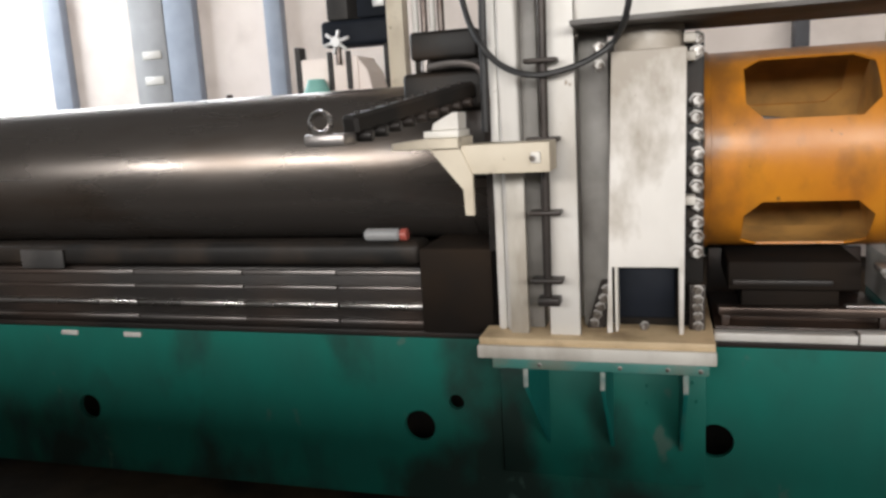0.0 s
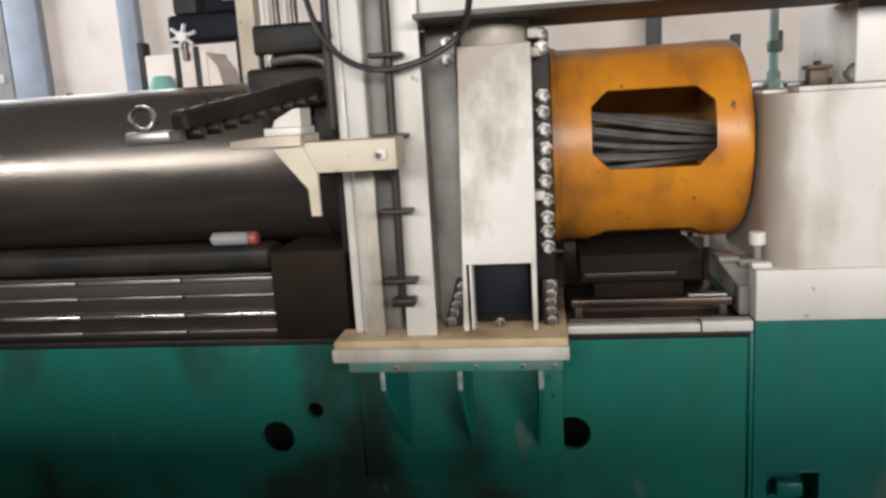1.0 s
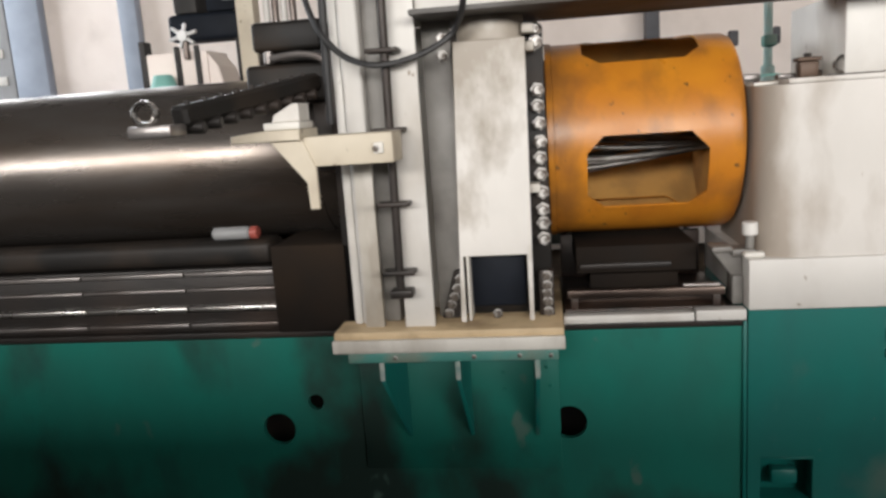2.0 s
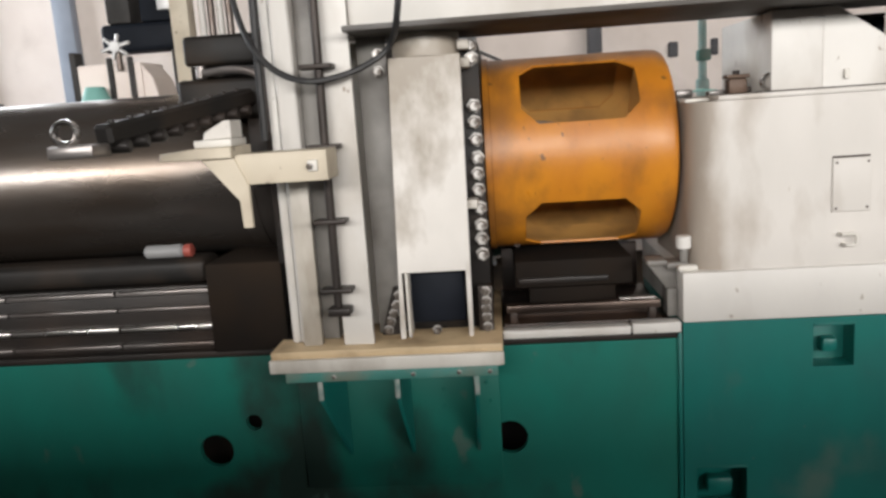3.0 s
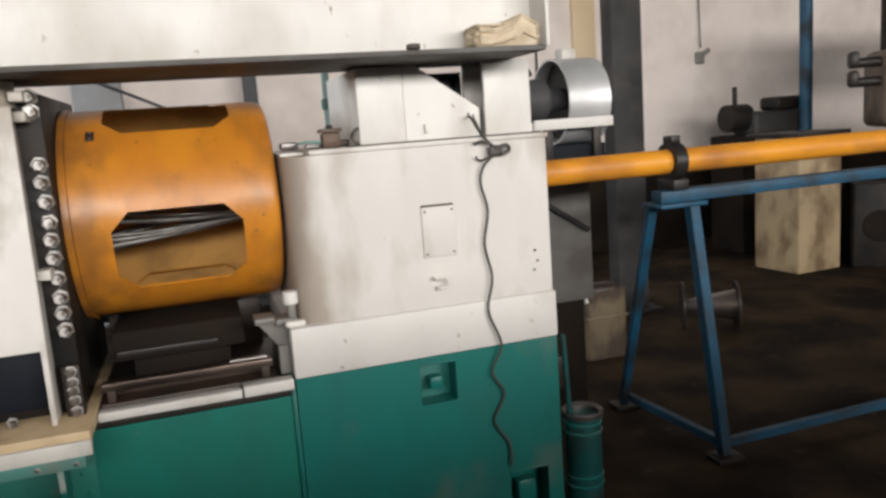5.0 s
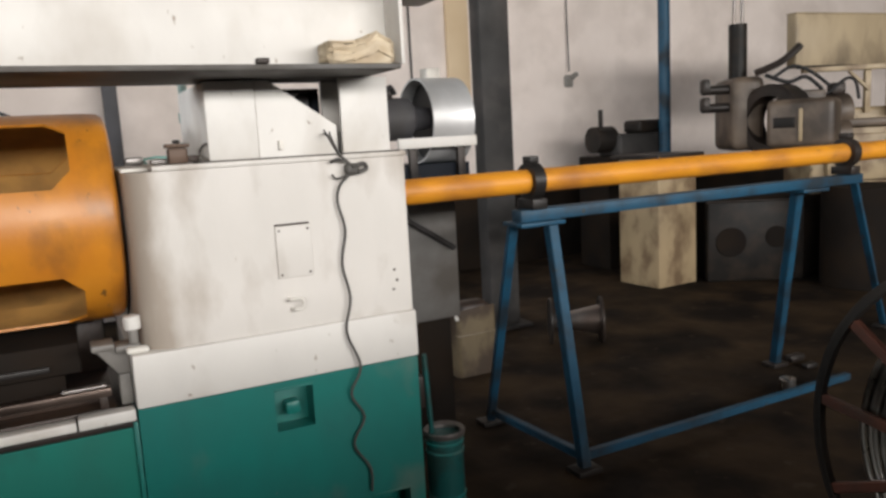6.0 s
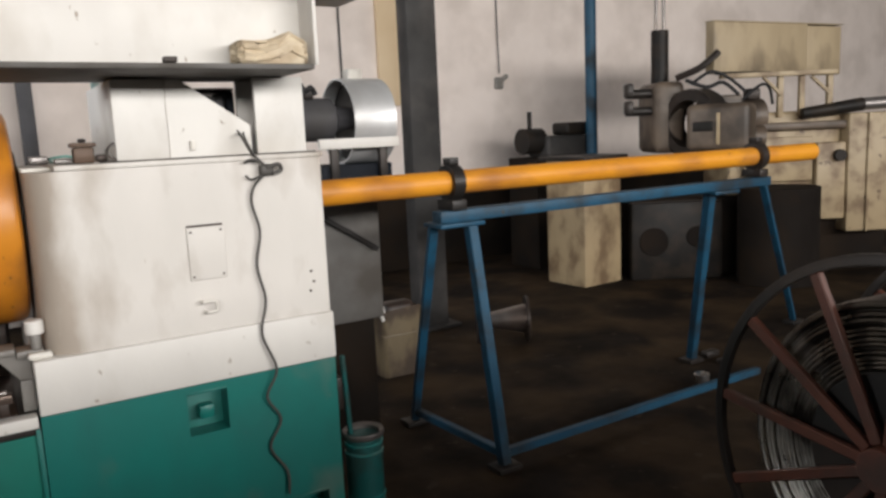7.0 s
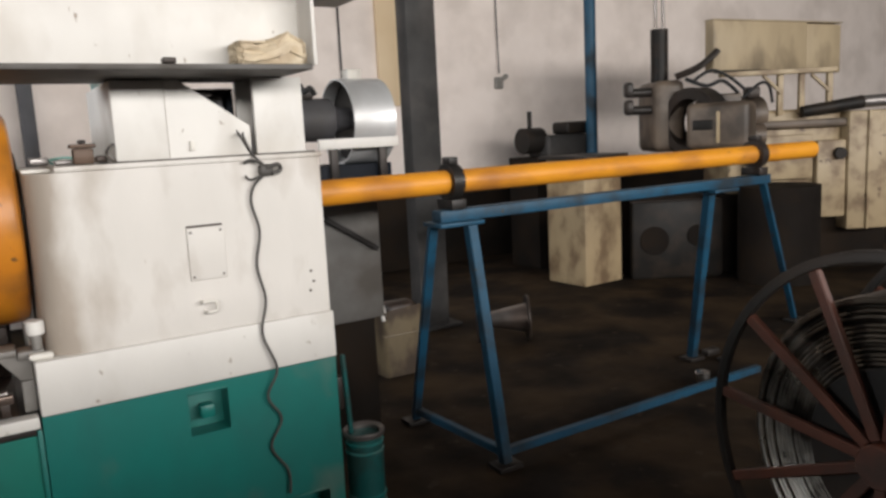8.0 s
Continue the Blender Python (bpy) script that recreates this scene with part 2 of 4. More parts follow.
g["Transmission Weight"].default_value, g["Roughness"].default_value, g["IOR"].default_value = 1.0, 0.02, 1.05

# ---- mesh helpers ----


def bm_box(bm, x0, x1, y0, y1, z0, z1, bev=0.004, seg=2, only=None):
    vs = bmesh.ops.create_cube(bm, size=1, matrix=Matrix.LocRotScale(((x0 + x1) / 2, (y0 + y1) / 2, (z0 + z1) / 2), None, (x1 - x0, y1 - y0, z1 - z0)))["verts"]
    if bev:
        es = {e for v in vs for e in v.link_edges}
        if only:
            es = {e for e in es if only(e)}
        bmesh.ops.bevel(bm, geom=list(es), offset=min(bev, 0.45 * min(x1 - x0, y1 - y0, z1 - z0)), segments=seg, affect="EDGES", profile=0.5)
    return bm


def box(x0, x1, y0, y1, z0, z1, bev=0.004, seg=2):
    return bm_box(bmesh.new(), x0, x1, y0, y1, z0, z1, bev, seg)


def frame_of(d):
    d = Vector(d).normalized()
    u = d.cross(Vector((0, 0, 1)) if abs(d.z) < 0.9 else Vector((1, 0, 0))).normalized()
    return d, u, d.cross(u)


def lathe(p0, axis, profile, n=40, bm=None, close=False):
    """Turns a profile of (distance along the axis, radius) round the axis through p0."""
    bm = bm or bmesh.new()
    d, u, w = frame_of(axis)
    p0 = Vector(p0)
    rows = []
    for a, r in profile:
        if r < 1e-6:
            rows.append([bm.verts.new(p0 + d * a)])
        else:
            rows.append([bm.verts.new(p0 + d * a + (u * math.cos(2 * math.pi * k / n) + w * math.sin(2 * math.pi * k / n)) * r) for k in range(n)])
    pairs = list(zip(rows, rows[1:])) + ([(rows[-1], rows[0])] if close else [])
    for r0, r1 in pairs:
        for k in range(n):
            q = [r0[k % len(r0)], r0[(k + 1) % len(r0)], r1[(k + 1) % len(r1)], r1[k % len(r1)]]
            q = list(dict.fromkeys(q))
            if len(q) > 2:
                bm.faces.new(q)
    bmesh.ops.recalc_face_normals(bm, faces=bm.faces)
    return bm


def cyl(p0, p1, r, n=24, bm=None, bev=0.003, r1=None):
    p0, p1 = Vector(p0), Vector(p1)
    h = (p1 - p0).length
    r1 = r if r1 is None else r1
    b = min(bev, r * 0.4, h * 0.4)
    return lathe(p0, p1 - p0, [(0, 0), (0, r - b), (b, r), (h - b, r1), (h, r1 - b), (h, 0)], n, bm)


def rod_path(pts, r, n=8, bm=None, smooth=4):
    """A round bar or cable along points, rounded by a spline."""
    bm = bm or bmesh.new()
    P = [Vector(p) for p in pts]
    if smooth > 1:
        Q = []
        for i in range(len(P) - 1):
            a, b, c, d = P[max(i - 1, 0)], P[i], P[i + 1], P[min(i + 2, len(P) - 1)]
            for k in range(smooth):
                t = k / smooth
                Q.append(0.5 * ((2 * b) + (c - a) * t + (2 * a - 5 * b + 4 * c - d) * t * t + (3 * b - a - 3 * c + d) * t ** 3))
        P = Q + [P[-1]]
    rings, u = [], None
    for i, p in enumerate(P):
        d = (P[min(i + 1, len(P) - 1)] - P[max(i - 1, 0)]).normalized()
        u = frame_of(d)[1] if u is None else (u - d * u.dot(d)).normalized()
        w = d.cross(u)
        rings.append([bm.verts.new(p + (u * math.cos(2 * math.pi * k / n) + w * math.sin(2 * math.pi * k / n)) * r) for k in range(n)])
    for r0, r1 in zip(rings, rings[1:]):
        for k in range(n):
            bm.faces.new((r0[k], r0[(k + 1) % n], r1[(k + 1) % n], r1[k]))
    bm.faces.new(rings[0][::-1])
    bm.faces.new(rings[-1])
    return bm


def beam(p0, p1, w, h, bm=None, bev=0.003):
    """A square bar from p0 to p1."""
    bm = bm or bmesh.new()
    p0, p1 = Vector(p0), Vector(p1)
    d, u, v = frame_of(p1 - p0)
    m = Matrix((u, v, d)).transposed().to_4x4()
    vs = bmesh.ops.create_cube(bm, size=1, matrix=Matrix.Translation((p0 + p1) / 2) @ m @ Matrix.Diagonal((w, h, (p1 - p0).length, 1)))["verts"]
    bmesh.ops.bevel(bm, geom=list({e for q in vs for e in q.link_edges}), offset=bev, segments=1, affect="EDGES")
    return bm


def prism(outline, y0, y1, bev=0.003, bm=None):
    """An outline in x and z, given depth from y0 to y1."""
    bm = bm or bmesh.new()
    a = [bm.verts.new((x, y0, z)) for x, z in outline]
    b = [bm.verts.new((x, y1, z)) for x, z in outline]
    fs = [bm.faces.new(a), bm.faces.new(b[::-1])]
    for i in range(len(a)):
        j = (i + 1) % len(a)
        fs.append(bm.faces.new((a[j], a[i], b[i], b[j])))
    bmesh.ops.recalc_face_normals(bm, faces=fs)
    if bev:
        bmesh.ops.bevel(bm, geom=list({e for f in fs for e in f.edges}), offset=bev, segments=1, affect="EDGES")
    return bm


def holed(outline, holes, y0, y1, name):
    """A sheet in x and z with holes through it, from y0 to y1, as a mesh."""
    cu = bpy.data.curves.new(name, "CURVE")
    cu.dimensions, cu.fill_mode, cu.extrude = "2D", "BOTH", (y1 - y0) / 2
    for ring in [outline, *holes]:
        s = cu.splines.new("POLY")
        s.points.add(len(ring) - 1)
        for p, (x, z) in zip(s.points, ring):
            p.co = (x, z, 0, 1)
        s.use_cyclic_u = True
    ob = bpy.data.objects.new(name, cu)
    me = bpy.data.meshes.new_from_object(ob)
    bpy.data.objects.remove(ob)
    me.transform(Matrix.Translation((0, (y0 + y1) / 2, 0)) @ pose(0, 0, 0, 90))
    bm = bmesh.new()
    bm.from_mesh(me)
    bmesh.ops.remove_doubles(bm, verts=bm.verts, dist=0.0002)
    bm.to_mesh(me)
    bm.free()
    return me


def circle(x, z, r, n=28):
    return [(x + r * math.cos(2 * math.pi * k / n), z + r * math.sin(2 * math.pi * k / n)) for k in range(n)]


def rect(x0, x1, z0, z1):
    return [(x0, z0), (x1, z0), (x1, z1), (x0, z1)]


def mesh_of(name, bm, material, flat=False):
    if isinstance(bm, bpy.types.Mesh):
        me = bm
    else:
        me = bpy.data.meshes.new(name)
        bm.to_mesh(me)
        bm.free()
    me.materials.clear()
    me.materials.append(material)
    if not flat:
        me.shade_smooth()
        me.set_sharp_from_angle(angle=radians(35))
    return me


def part(name, bm, material, parent, label=""):
    ob = new(name, mesh_of(name, bm, material))
    if parent:
        ob.parent = parent
    return tagged(ob, label)


def thing(name, label, category, at=(0, 0, 0), group="", kind=""):
    ob = new(name)
    ob.empty_display_size = 0.1
    ob.location = at
    return tagged(ob, label, category, group, kind)


def single(name, bm, material, label, category, group="", kind=""):
    return tagged(new(name, mesh_of(name, bm, material)), label, category, group, kind)


def bolt(parent, x, y, z, r=0.012, d=0.012, material=None):
    """A hexagon bolt head that faces the front."""
    me = BOLTS.get((r, d))
    if me is None:
        bm = lathe((0, 0, 0), (0, -1, 0), [(0, r * 1.35), (d * 0.25, r * 1.35), (d * 0.25, r), (d * 0.85, r), (d, r * 0.8), (d, 0)], 6)
        me = BOLTS[(r, d)] = mesh_of("bolt", bm, BOLTED)
    ob = new("bolt", me)
    turn = random.Random(round(1000 * (x + 3 * z)))
    ob.parent, ob.location = parent, (x + turn.uniform(-0.1, 0.1) * r, y, z + turn.uniform(-0.2, 0.2) * r)
    ob.rotation_euler = (turn.uniform(-0.06, 0.06), turn.uniform(0, 1.05), turn.uniform(-0.06, 0.06))
    return ob


BOLTS = {}

# ---- the hall ----
X0, X1, Y0, Y1, TOP = -9.0, 12.0, -7.0, 3.9, 6.0
single("floor", box(X0 - 0.3, X1 + 0.3, Y0 - 0.3, Y1 + 0.3, -0.3, 0, 0), FLOOR, "dark oil-stained concrete workshop floor", "floor", kind="structure")
single("ceiling", box(X0 - 0.3, X1 + 0.3, Y0 - 0.3, Y1 + 0.3, TOP, TOP + 0.2, 0), ROOF, "unseen dark sheet roof of the hall", "ceiling", kind="structure")
BACK_HOLES = [rect(-8.2, -6.3, 2.75, 4.3), rect(-5.85, -5.15, 2.75, 4.3), rect(-4.60, -3.92, 2.75, 4.3), rect(-3.62, -2.6, 2.75, 4.3)]
single("wall_north", holed(rect(X0, X1, 0, TOP), BACK_HOLES, Y1, Y1 + 0.25, "wall_north"), WALL, "pale plastered hall wall with faint stains", "wall", kind="structure")
FRONT_HOLES = [rect(-5.4, 8.2, 2.2, 3.1)]
single("wall_south", holed(rect(X0, X1, 0, TOP), FRONT_HOLES, Y0 - 0.25, Y0, "wall_south"), DARK_PLASTER, "unseen dark hall wall with a high window band", "wall", kind="structure")
# opening added only for the west fill lamp
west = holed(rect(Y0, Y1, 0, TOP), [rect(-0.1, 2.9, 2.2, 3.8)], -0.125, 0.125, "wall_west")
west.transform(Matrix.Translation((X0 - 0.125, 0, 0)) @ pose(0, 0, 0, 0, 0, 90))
single("wall_west", west, DARK_PLASTER, "unseen dark plastered end wall", "wall", kind="structure")
single("wall_east", box(X1, X1 + 0.25, Y0, Y1, 0, TOP, 0), DARK_PLASTER, "unseen dark plastered end wall", "wall", kind="structure")
# Unseen wall added to block low light and darken the bed's foot.
single("unseen_shade_wall", box(-8.9, 1.0, -2.95, -2.8, 0, 1.36, 0), DARK_PLASTER, "unseen wall added to shade the lower machine", "wall", kind="structure")


single("dado", box(1.0, X1, Y1 - 0.02, Y1 - 0.001, 0, 0.80, 0.003), SOOTY, "dark lower band of the hall wall", "dado", kind="structure")


def window_of(k, hole):
    (xa, za), (xb, zb) = hole[0], hole[2]
    w = thing("window_%d" % k, "high steel-framed workshop window above the machine", "window", kind="structure")
    f = Y1 + 0.12
    bm = bmesh.new()
    for x in (xa, xb - 0.04):
        bm_box(bm, x, x + 0.04, f, f + 0.05, za, zb, 0.004)
    for z in (za, (za + zb) / 2, zb - 0.04):
        bm_box(bm, xa + 0.04, xb - 0.04, f + 0.003, f + 0.047, z, z + 0.04, 0.004)
    part("window_frame", bm, POST, w)
    for z in (za + 0.04, (za + zb) / 2 + 0.04):
        p = part("pane", box(xa + 0.04, xb - 0.04, f + 0.02, f + 0.026, z, z + (zb - za) / 2 - 0.08, 0), GLASS, w)
        p.visible_shadow = False


for k, hole in enumerate(BACK_HOLES):
    window_of(k + 1, hole)


def steel_column(name, x, y, w, d, material, label, top=TOP):
    c = thing(name, label, "column")
    part("shaft", box(x - w / 2, x + w / 2, y - d / 2, y + d / 2, 0.02, top, 0.006), material, c)
    part("base_plate", box(x - w / 2 - 0.06, x + w / 2 + 0.06, y - d / 2 - 0.06, y + d / 2 + 0.06, 0, 0.02, 0.003), material, c)
    return c


steel_column("steel_column", 2.262, 2.0, 0.20, 0.12, COLUMN, "dark grey steel hall column beside the plaster wall")
for x, w in ((-5.99, 0.20), (-4.66, 0.29), (-3.755, 0.15), (-0.74, 0.30), (0.27, 0.085)):
    steel_column("wall_column", x, 3.85 if x < -1 else 3.74, w, 0.09 if x < -1 else 0.2, BRACE if x > 0 else (PALE if x > -1 else POST), "dark grey steel column standing against the wall" if x > 0 else "blue-grey steel column standing against the wall")
cab = thing("wall_cabinet", "pale grey steel cabinet with white plates against the wall", "cabinet")
part("body", box(-5.165, -4.81, 3.80, 3.895, 0.03, 2.9, 0.01), PALE, cab)
part("plinth", box(-5.15, -4.83, 3.81, 3.88, 0.0, 0.0295, 0.003), DARK, cab)
for z in (1.80, 1.58):
    part("plate", box(-5.06, -4.87, 3.79, 3.7995, z, z + 0.07, 0.003), WHITE, cab, "small white plate")
single("wall_brace", beam((-0.80, 3.62, 1.69), (-0.22, 3.66, 1.41), 0.035, 0.02), BRACE, "thin grey diagonal brace between wall columns", "brace")
single("teal_hose", rod_path([(0.13, 0.45, 1.165), (0.12, 0.42, 1.176), (0.16, 0.38, 1.182), (0.22, 0.36, 1.172)], 0.004, 8), TEAL, "thin teal hose lying on the gearbox", "hose")
single("blue_pole", cyl((4.57, 3.0, 0), (4.57, 3.0, TOP), 0.05, 20), BLUE, "tall blue painted steel pole", "pole")
single("wall_panel", box(2.96, 3.17, 3.86, 3.899, 1.45, 4.2, 0.004), BOARD, "yellowish board fixed flat against the wall", "board")

# ---- the stranding machine: bed ----
AY, AZ = 0.35, 1.028  # axis of the turning drum and tube

bed = thing("machine_bed", "long green painted steel machine bed with round holes", "machine bed")
front = holed(rect(-5.0, 0.0, 0, 0.525), [circle(-1.333, 0.242, 0.050), circle(-1.212, 0.326, 0.024), circle(-0.477, 0.255, 0.049), circle(-2.569, 0.231, 0.045)], 0.0, 0.02, "front_panel")
part("front_panel", front, BED, bed)
part("back_panel", box(-5.0, 0.0, 0.55, 0.57, 0, 0.525, 0), GREEN, bed)
# Black sheet put behind the holes so they look deep in shade.
part("inner_shade_sheet", box(-4.99, -0.01, 0.10, 0.12, 0.01, 0.52, 0), BLACK, bed, "black sheet painting the shade inside the bed")
part("top_plate", box(-5.0, -0.001, -0.002, 0.57, 0.526, 0.545, 0.002), DARK, bed, "oily dark top plate")
part("edge_strip", box(-0.482, -0.137, -0.012, 0.03, 0.5455, 0.568, 0.003), WHITE, bed, "scuffed white edge strip")
part("edge_strip", box(-0.133, -0.004, -0.014, 0.03, 0.5455, 0.574, 0.003), WHITE, bed, "scuffed white edge strip")
part("seam_strip", box(-0.012, -0.001, -0.008, 0.0, 0.0, 0.54, 0.002), GREEN, bed)

part("overlap_plate", box(-1.07, -0.502, -0.008, -0.0005, 0.12, 0.491, 0.002), BED, bed)
for x, z in ((-0.655, 0.41), (-0.655, 0.36), (-0.535, 0.425), (-0.525, 0.37)):
    part("screw", cyl((x, -0.0085, z), (x, -0.012, z), 0.006, 10, bev=0.002), BED, bed)
part("cover_plate", box(-2.76, -2.58, -0.014, -0.0045, 0.735, 0.80, 0.004), COLUMN, bed)
for x in (-2.64, -2.38):
    part("bare_patch", box(x, x + 0.07, -0.006, -0.0003, 0.497, 0.514, 0.002), WHITE, bed, "pale scraped patch on the edge")
# rails and guards below the tube
for z, d, m, lab in ((0.722, 0.014, WORN, "rubbed bright rail edge"), (0.675, 0.010, WORN, ""), (0.617, 0.016, STEEL, "rubbed bright rail edge"), (0.569, 0.012, WORN, "")):
    for xa, xb in ((-5.0, -3.2), (-3.195, -2.31), (-2.306, -1.90), (-1.897, -1.575), (-1.57, -1.30)):
        part("guide_rail", box(xa, xb, -0.004 + 0.002 * (xa > -2), 0.05, z - d / 2, z + d / 2, 0.003), m, bed, lab)
part("rail_housing", box(-5.0, -1.30, 0.02, 0.40, 0.546, 0.735, 0.004), DARK, bed, "oily dark rail housing")
part("end_guard", box(-1.295, -1.06, -0.02, 0.4, 0.546, 0.80, 0.006), SOOTY, bed, "black guard at the end of the rails")
# Dark plate added to block the bright gap under the tube.
part("gap_blocking_plate", box(-5.0, -1.06, 0.606, 0.620, 0.52, 0.87, 0.002), SOOTY, bed, "dark plate added to close the bright gap behind the tube")
part("roller_cover", box(-5.0, -1.30, 0.0, 0.12, 0.745, 0.815, 0.02, 3), BLACK, bed, "black cover under the tube")

ped = thing("gearbox_pedestal", "green pedestal of the gearbox with square recesses", "machine base")
recess = [rect(0.342, 0.448, 0.431, 0.544), rect(0.036, 0.172, 0.026, 0.145), rect(0.594, 0.719, 0.026, 0.171)]
part("front_panel", holed(rect(0.002, 0.768, 0, 0.568), recess, -0.006, 0.06, "pedestal_front"), GREEN, ped)
part("body", box(0.004, 0.766, 0.0605, 0.56, 0, 0.567, 0.003), GREEN, ped)
for (xa, za), _, (xb, zb), _ in recess:
    part("latch", box(xa + 0.035, xb - 0.03, 0.02, 0.0600, za + 0.03, zb - 0.045, 0.008), GREEN, ped)
    part("lip", box(xa, xb, -0.010, -0.0065, zb + 0.001, zb + 0.007, 0.001), GREEN, ped)
part("side_bracket", box(0.768, 0.79, 0.0, 0.08, 0.40, 0.50, 0.006), DARK, ped, "dark bracket on the side")

# ---- gearbox ----
gear = thing("gearbox", "white painted gearbox housing with brown grime", "gearbox")
bm = bmesh.new()
bm_box(bm, 0.001, 0.772, -0.010, 0.56, 0.569, 0.706, 0.006)
part("lower_ledge", bm, WHITE, gear)
bm = bmesh.new()
bm_box(bm, 0.030, 0.765, 0.0, 0.52, 0.7065, 1.150, 0.080, 6, lambda e: all(v.co.x < 0.1 for v in e.verts) and abs(e.verts[0].co.z - e.verts[1].co.z) > 0.1)
part("housing", bm, GEARBOX, gear)
part("top_plate", box(0.095, 0.772, -0.006, 0.53, 1.1505, 1.164, 0.003), GEARBOX, gear)
part("top_edge", box(0.03, 0.094, 0.07, 0.52, 1.1505, 1.160, 0.003), GRIMY, gear)
part("access_cover", box(0.382, 0.479, -0.006, -0.0005, 0.847, 0.987, 0.004, 3), GEARBOX, gear, "small square cover plate")
for x, z in ((0.392, 0.858), (0.469, 0.858), (0.392, 0.976), (0.469, 0.976)):
    bolt(gear, x, -0.006, z, 0.0035, 0.002)
# Thin dark strip stands for the shadow along the cover's top.
part("cover_shadow", box(0.382, 0.475, -0.0045, -0.0005, 0.9875, 0.9925, 0.001), RUSTY, gear, "dark strip painting the shadow over the cover")
bm = rod_path([(0.405, 0, 0.79), (0.405, -0.02, 0.79), (0.435, -0.022, 0.79), (0.437, -0.022, 0.765), (0.415, -0.02, 0.762), (0.412, 0, 0.762)], 0.005, 8, smooth=3)
part("latch", bm, GRIMY, gear, "small bent latch")
for x, z in ((0.715, 0.83), (0.722, 0.80), (0.71, 0.775)):
    bolt(gear, x, 0.0, z, 0.004, 0.003)
part("oil_neck", cyl((0.014, 0.035, 0.7285), (0.014, 0.035, 0.7645), 0.012, 16), CHANNEL, gear)
part("oil_cap", cyl((0.014, 0.035, 0.765), (0.014, 0.035, 0.800), 0.021, 20), WHITE, gear, "white cap on a short neck")
part("bracket", box(-0.085, -0.032, 0.02, 0.10, 0.722, 0.738, 0.004), CHANNEL, gear)
part("cap_lug", box(-0.008, 0.046, 0.002, 0.0295, 0.7068, 0.724, 0.007, 3), GRIMY, gear, "grimy cream lug under the cap")
part("cap_seat", box(-0.0315, 0.0295, 0.0300, 0.10, 0.7068, 0.728, 0.006), CHANNEL, gear)
part("bracket_rib", prism([(-0.08, 0.7215), (-0.001, 0.7215), (-0.001, 0.64), (-0.02, 0.64)], 0.05, 0.062, 0.002), CHANNEL, gear)
part("bracket_foot", box(-0.030, -0.001, 0.035, 0.10, 0.576, 0.655, 0.004), CHANNEL, gear)
part("bearing_collar", lathe((0.0215, AY, AZ), (1, 0, 0), [(0, 0.05), (0, 0.16), (0.004, 0.175), (0.008, 0.175), (0.008, 0.05)], 48, close=True), DARK, gear, "dark bearing collar")

ring = single("lifting_eye", lathe((0.245, 0.06, 1.190), (0, -1, 0), [(0.012 * math.sin(a), 0.020 + 0.006 * math.cos(a)) for a in [k * math.pi / 4 for k in range(8)]], 20, close=True), STEEL, "small bright lifting eye on the gearbox", "lifting eye")
for x, y, w, h in ((0.11, 0.14, 0.06, 0.014), (0.215, 0.20, 0.03, 0.02), (0.06, 0.30, 0.05, 0.022)):
    single("fitting", box(x, x + w, y, y + 0.04, 1.1645, 1.1645 + h, 0.006), WORN, "small worn steel fitting on the gearbox", "fitting")
block = thing("bronze_block", "small greasy bronze block on the gearbox", "block")
part("body", box(0.150, 0.198, 0.09, 0.13, 1.1645, 1.205, 0.005), BRONZE, block)
part("cap", box(0.144, 0.204, 0.085, 0.135, 1.2055, 1.216, 0.003), BRONZE, block)
part("screw", cyl((0.174, 0.11, 1.2165), (0.174, 0.11, 1.226), 0.010, 10), DARK, block)
teal = thing("teal_standpipe", "thin faded teal standpipe with a dark valve behind the gearbox", "pipe", (0.36, 1.15, 0))
part("pipe", cyl((0, 0, 0), (0, 0, 2.2), 0.016, 14), FADED, teal)
part("valve", box(-0.022, 0.028, -0.03, 0.02, 1.30, 1.345, 0.008, 2), DUSTY, teal, "dark green valve")
part("sleeve", cyl((0, 0, 1.10), (0, 0, 1.235), 0.026, 16, bev=0.012), FADED, teal)
single("wall_switch", box(0.83, 0.90, 3.862, 3.899, 1.455, 1.565, 0.012, 3), BRACE, "small dark switch on the wall", "switch")
single("wall_switch", box(1.14, 1.19, 3.862, 3.899, 1.45, 1.57, 0.012, 3), BRACE, "small dark switch on the wall", "switch")
motor = thing("small_motor", "small dark grey motor behind the belt guard", "motor")
part("body", box(0.50, 0.575, 0.22, 0.40, 1.1645, 1.335, 0.012, 2), PALE, motor)
part("bracket", box(0.576, 0.597, 0.20, 0.36, 1.1645, 1.345, 0.004), NAVY, motor)
part("shelf", box(0.42, 0.598, 0.20, 0.40, 1.3455, 1.355, 0.003), DARK, motor)

part("top_gap", box(0.20, 0.765, 0.024, 0.040, 1.1643, 1.1675, 0.001), DARK, gear, "dark line on the top plate along the guard")
duct = thing("belt_guard", "white sheet-metal belt guard on the gearbox", "belt guard")
part("body", box(0.243, 0.372, 0.045, 0.48, 1.165, 1.368, 0.004), WHITE, duct)
part("slope", prism([(0.373, 1.165), (0.592, 1.165), (0.592, 1.245), (0.41, 1.368), (0.373, 1.368)], 0.05, 0.062, 0.002), WHITE, duct)
part("clip", box(0.425, 0.437, 0.038, 0.0495, 1.185, 1.21, 0.002), GRIMY, duct)
stub = thing("support_post", "short white steel post under the overhead beam", "post")
bm = bmesh.new()
bm_box(bm, 0.60, 0.74, 0.03, 0.044, 1.165, 1.372, 0.002)
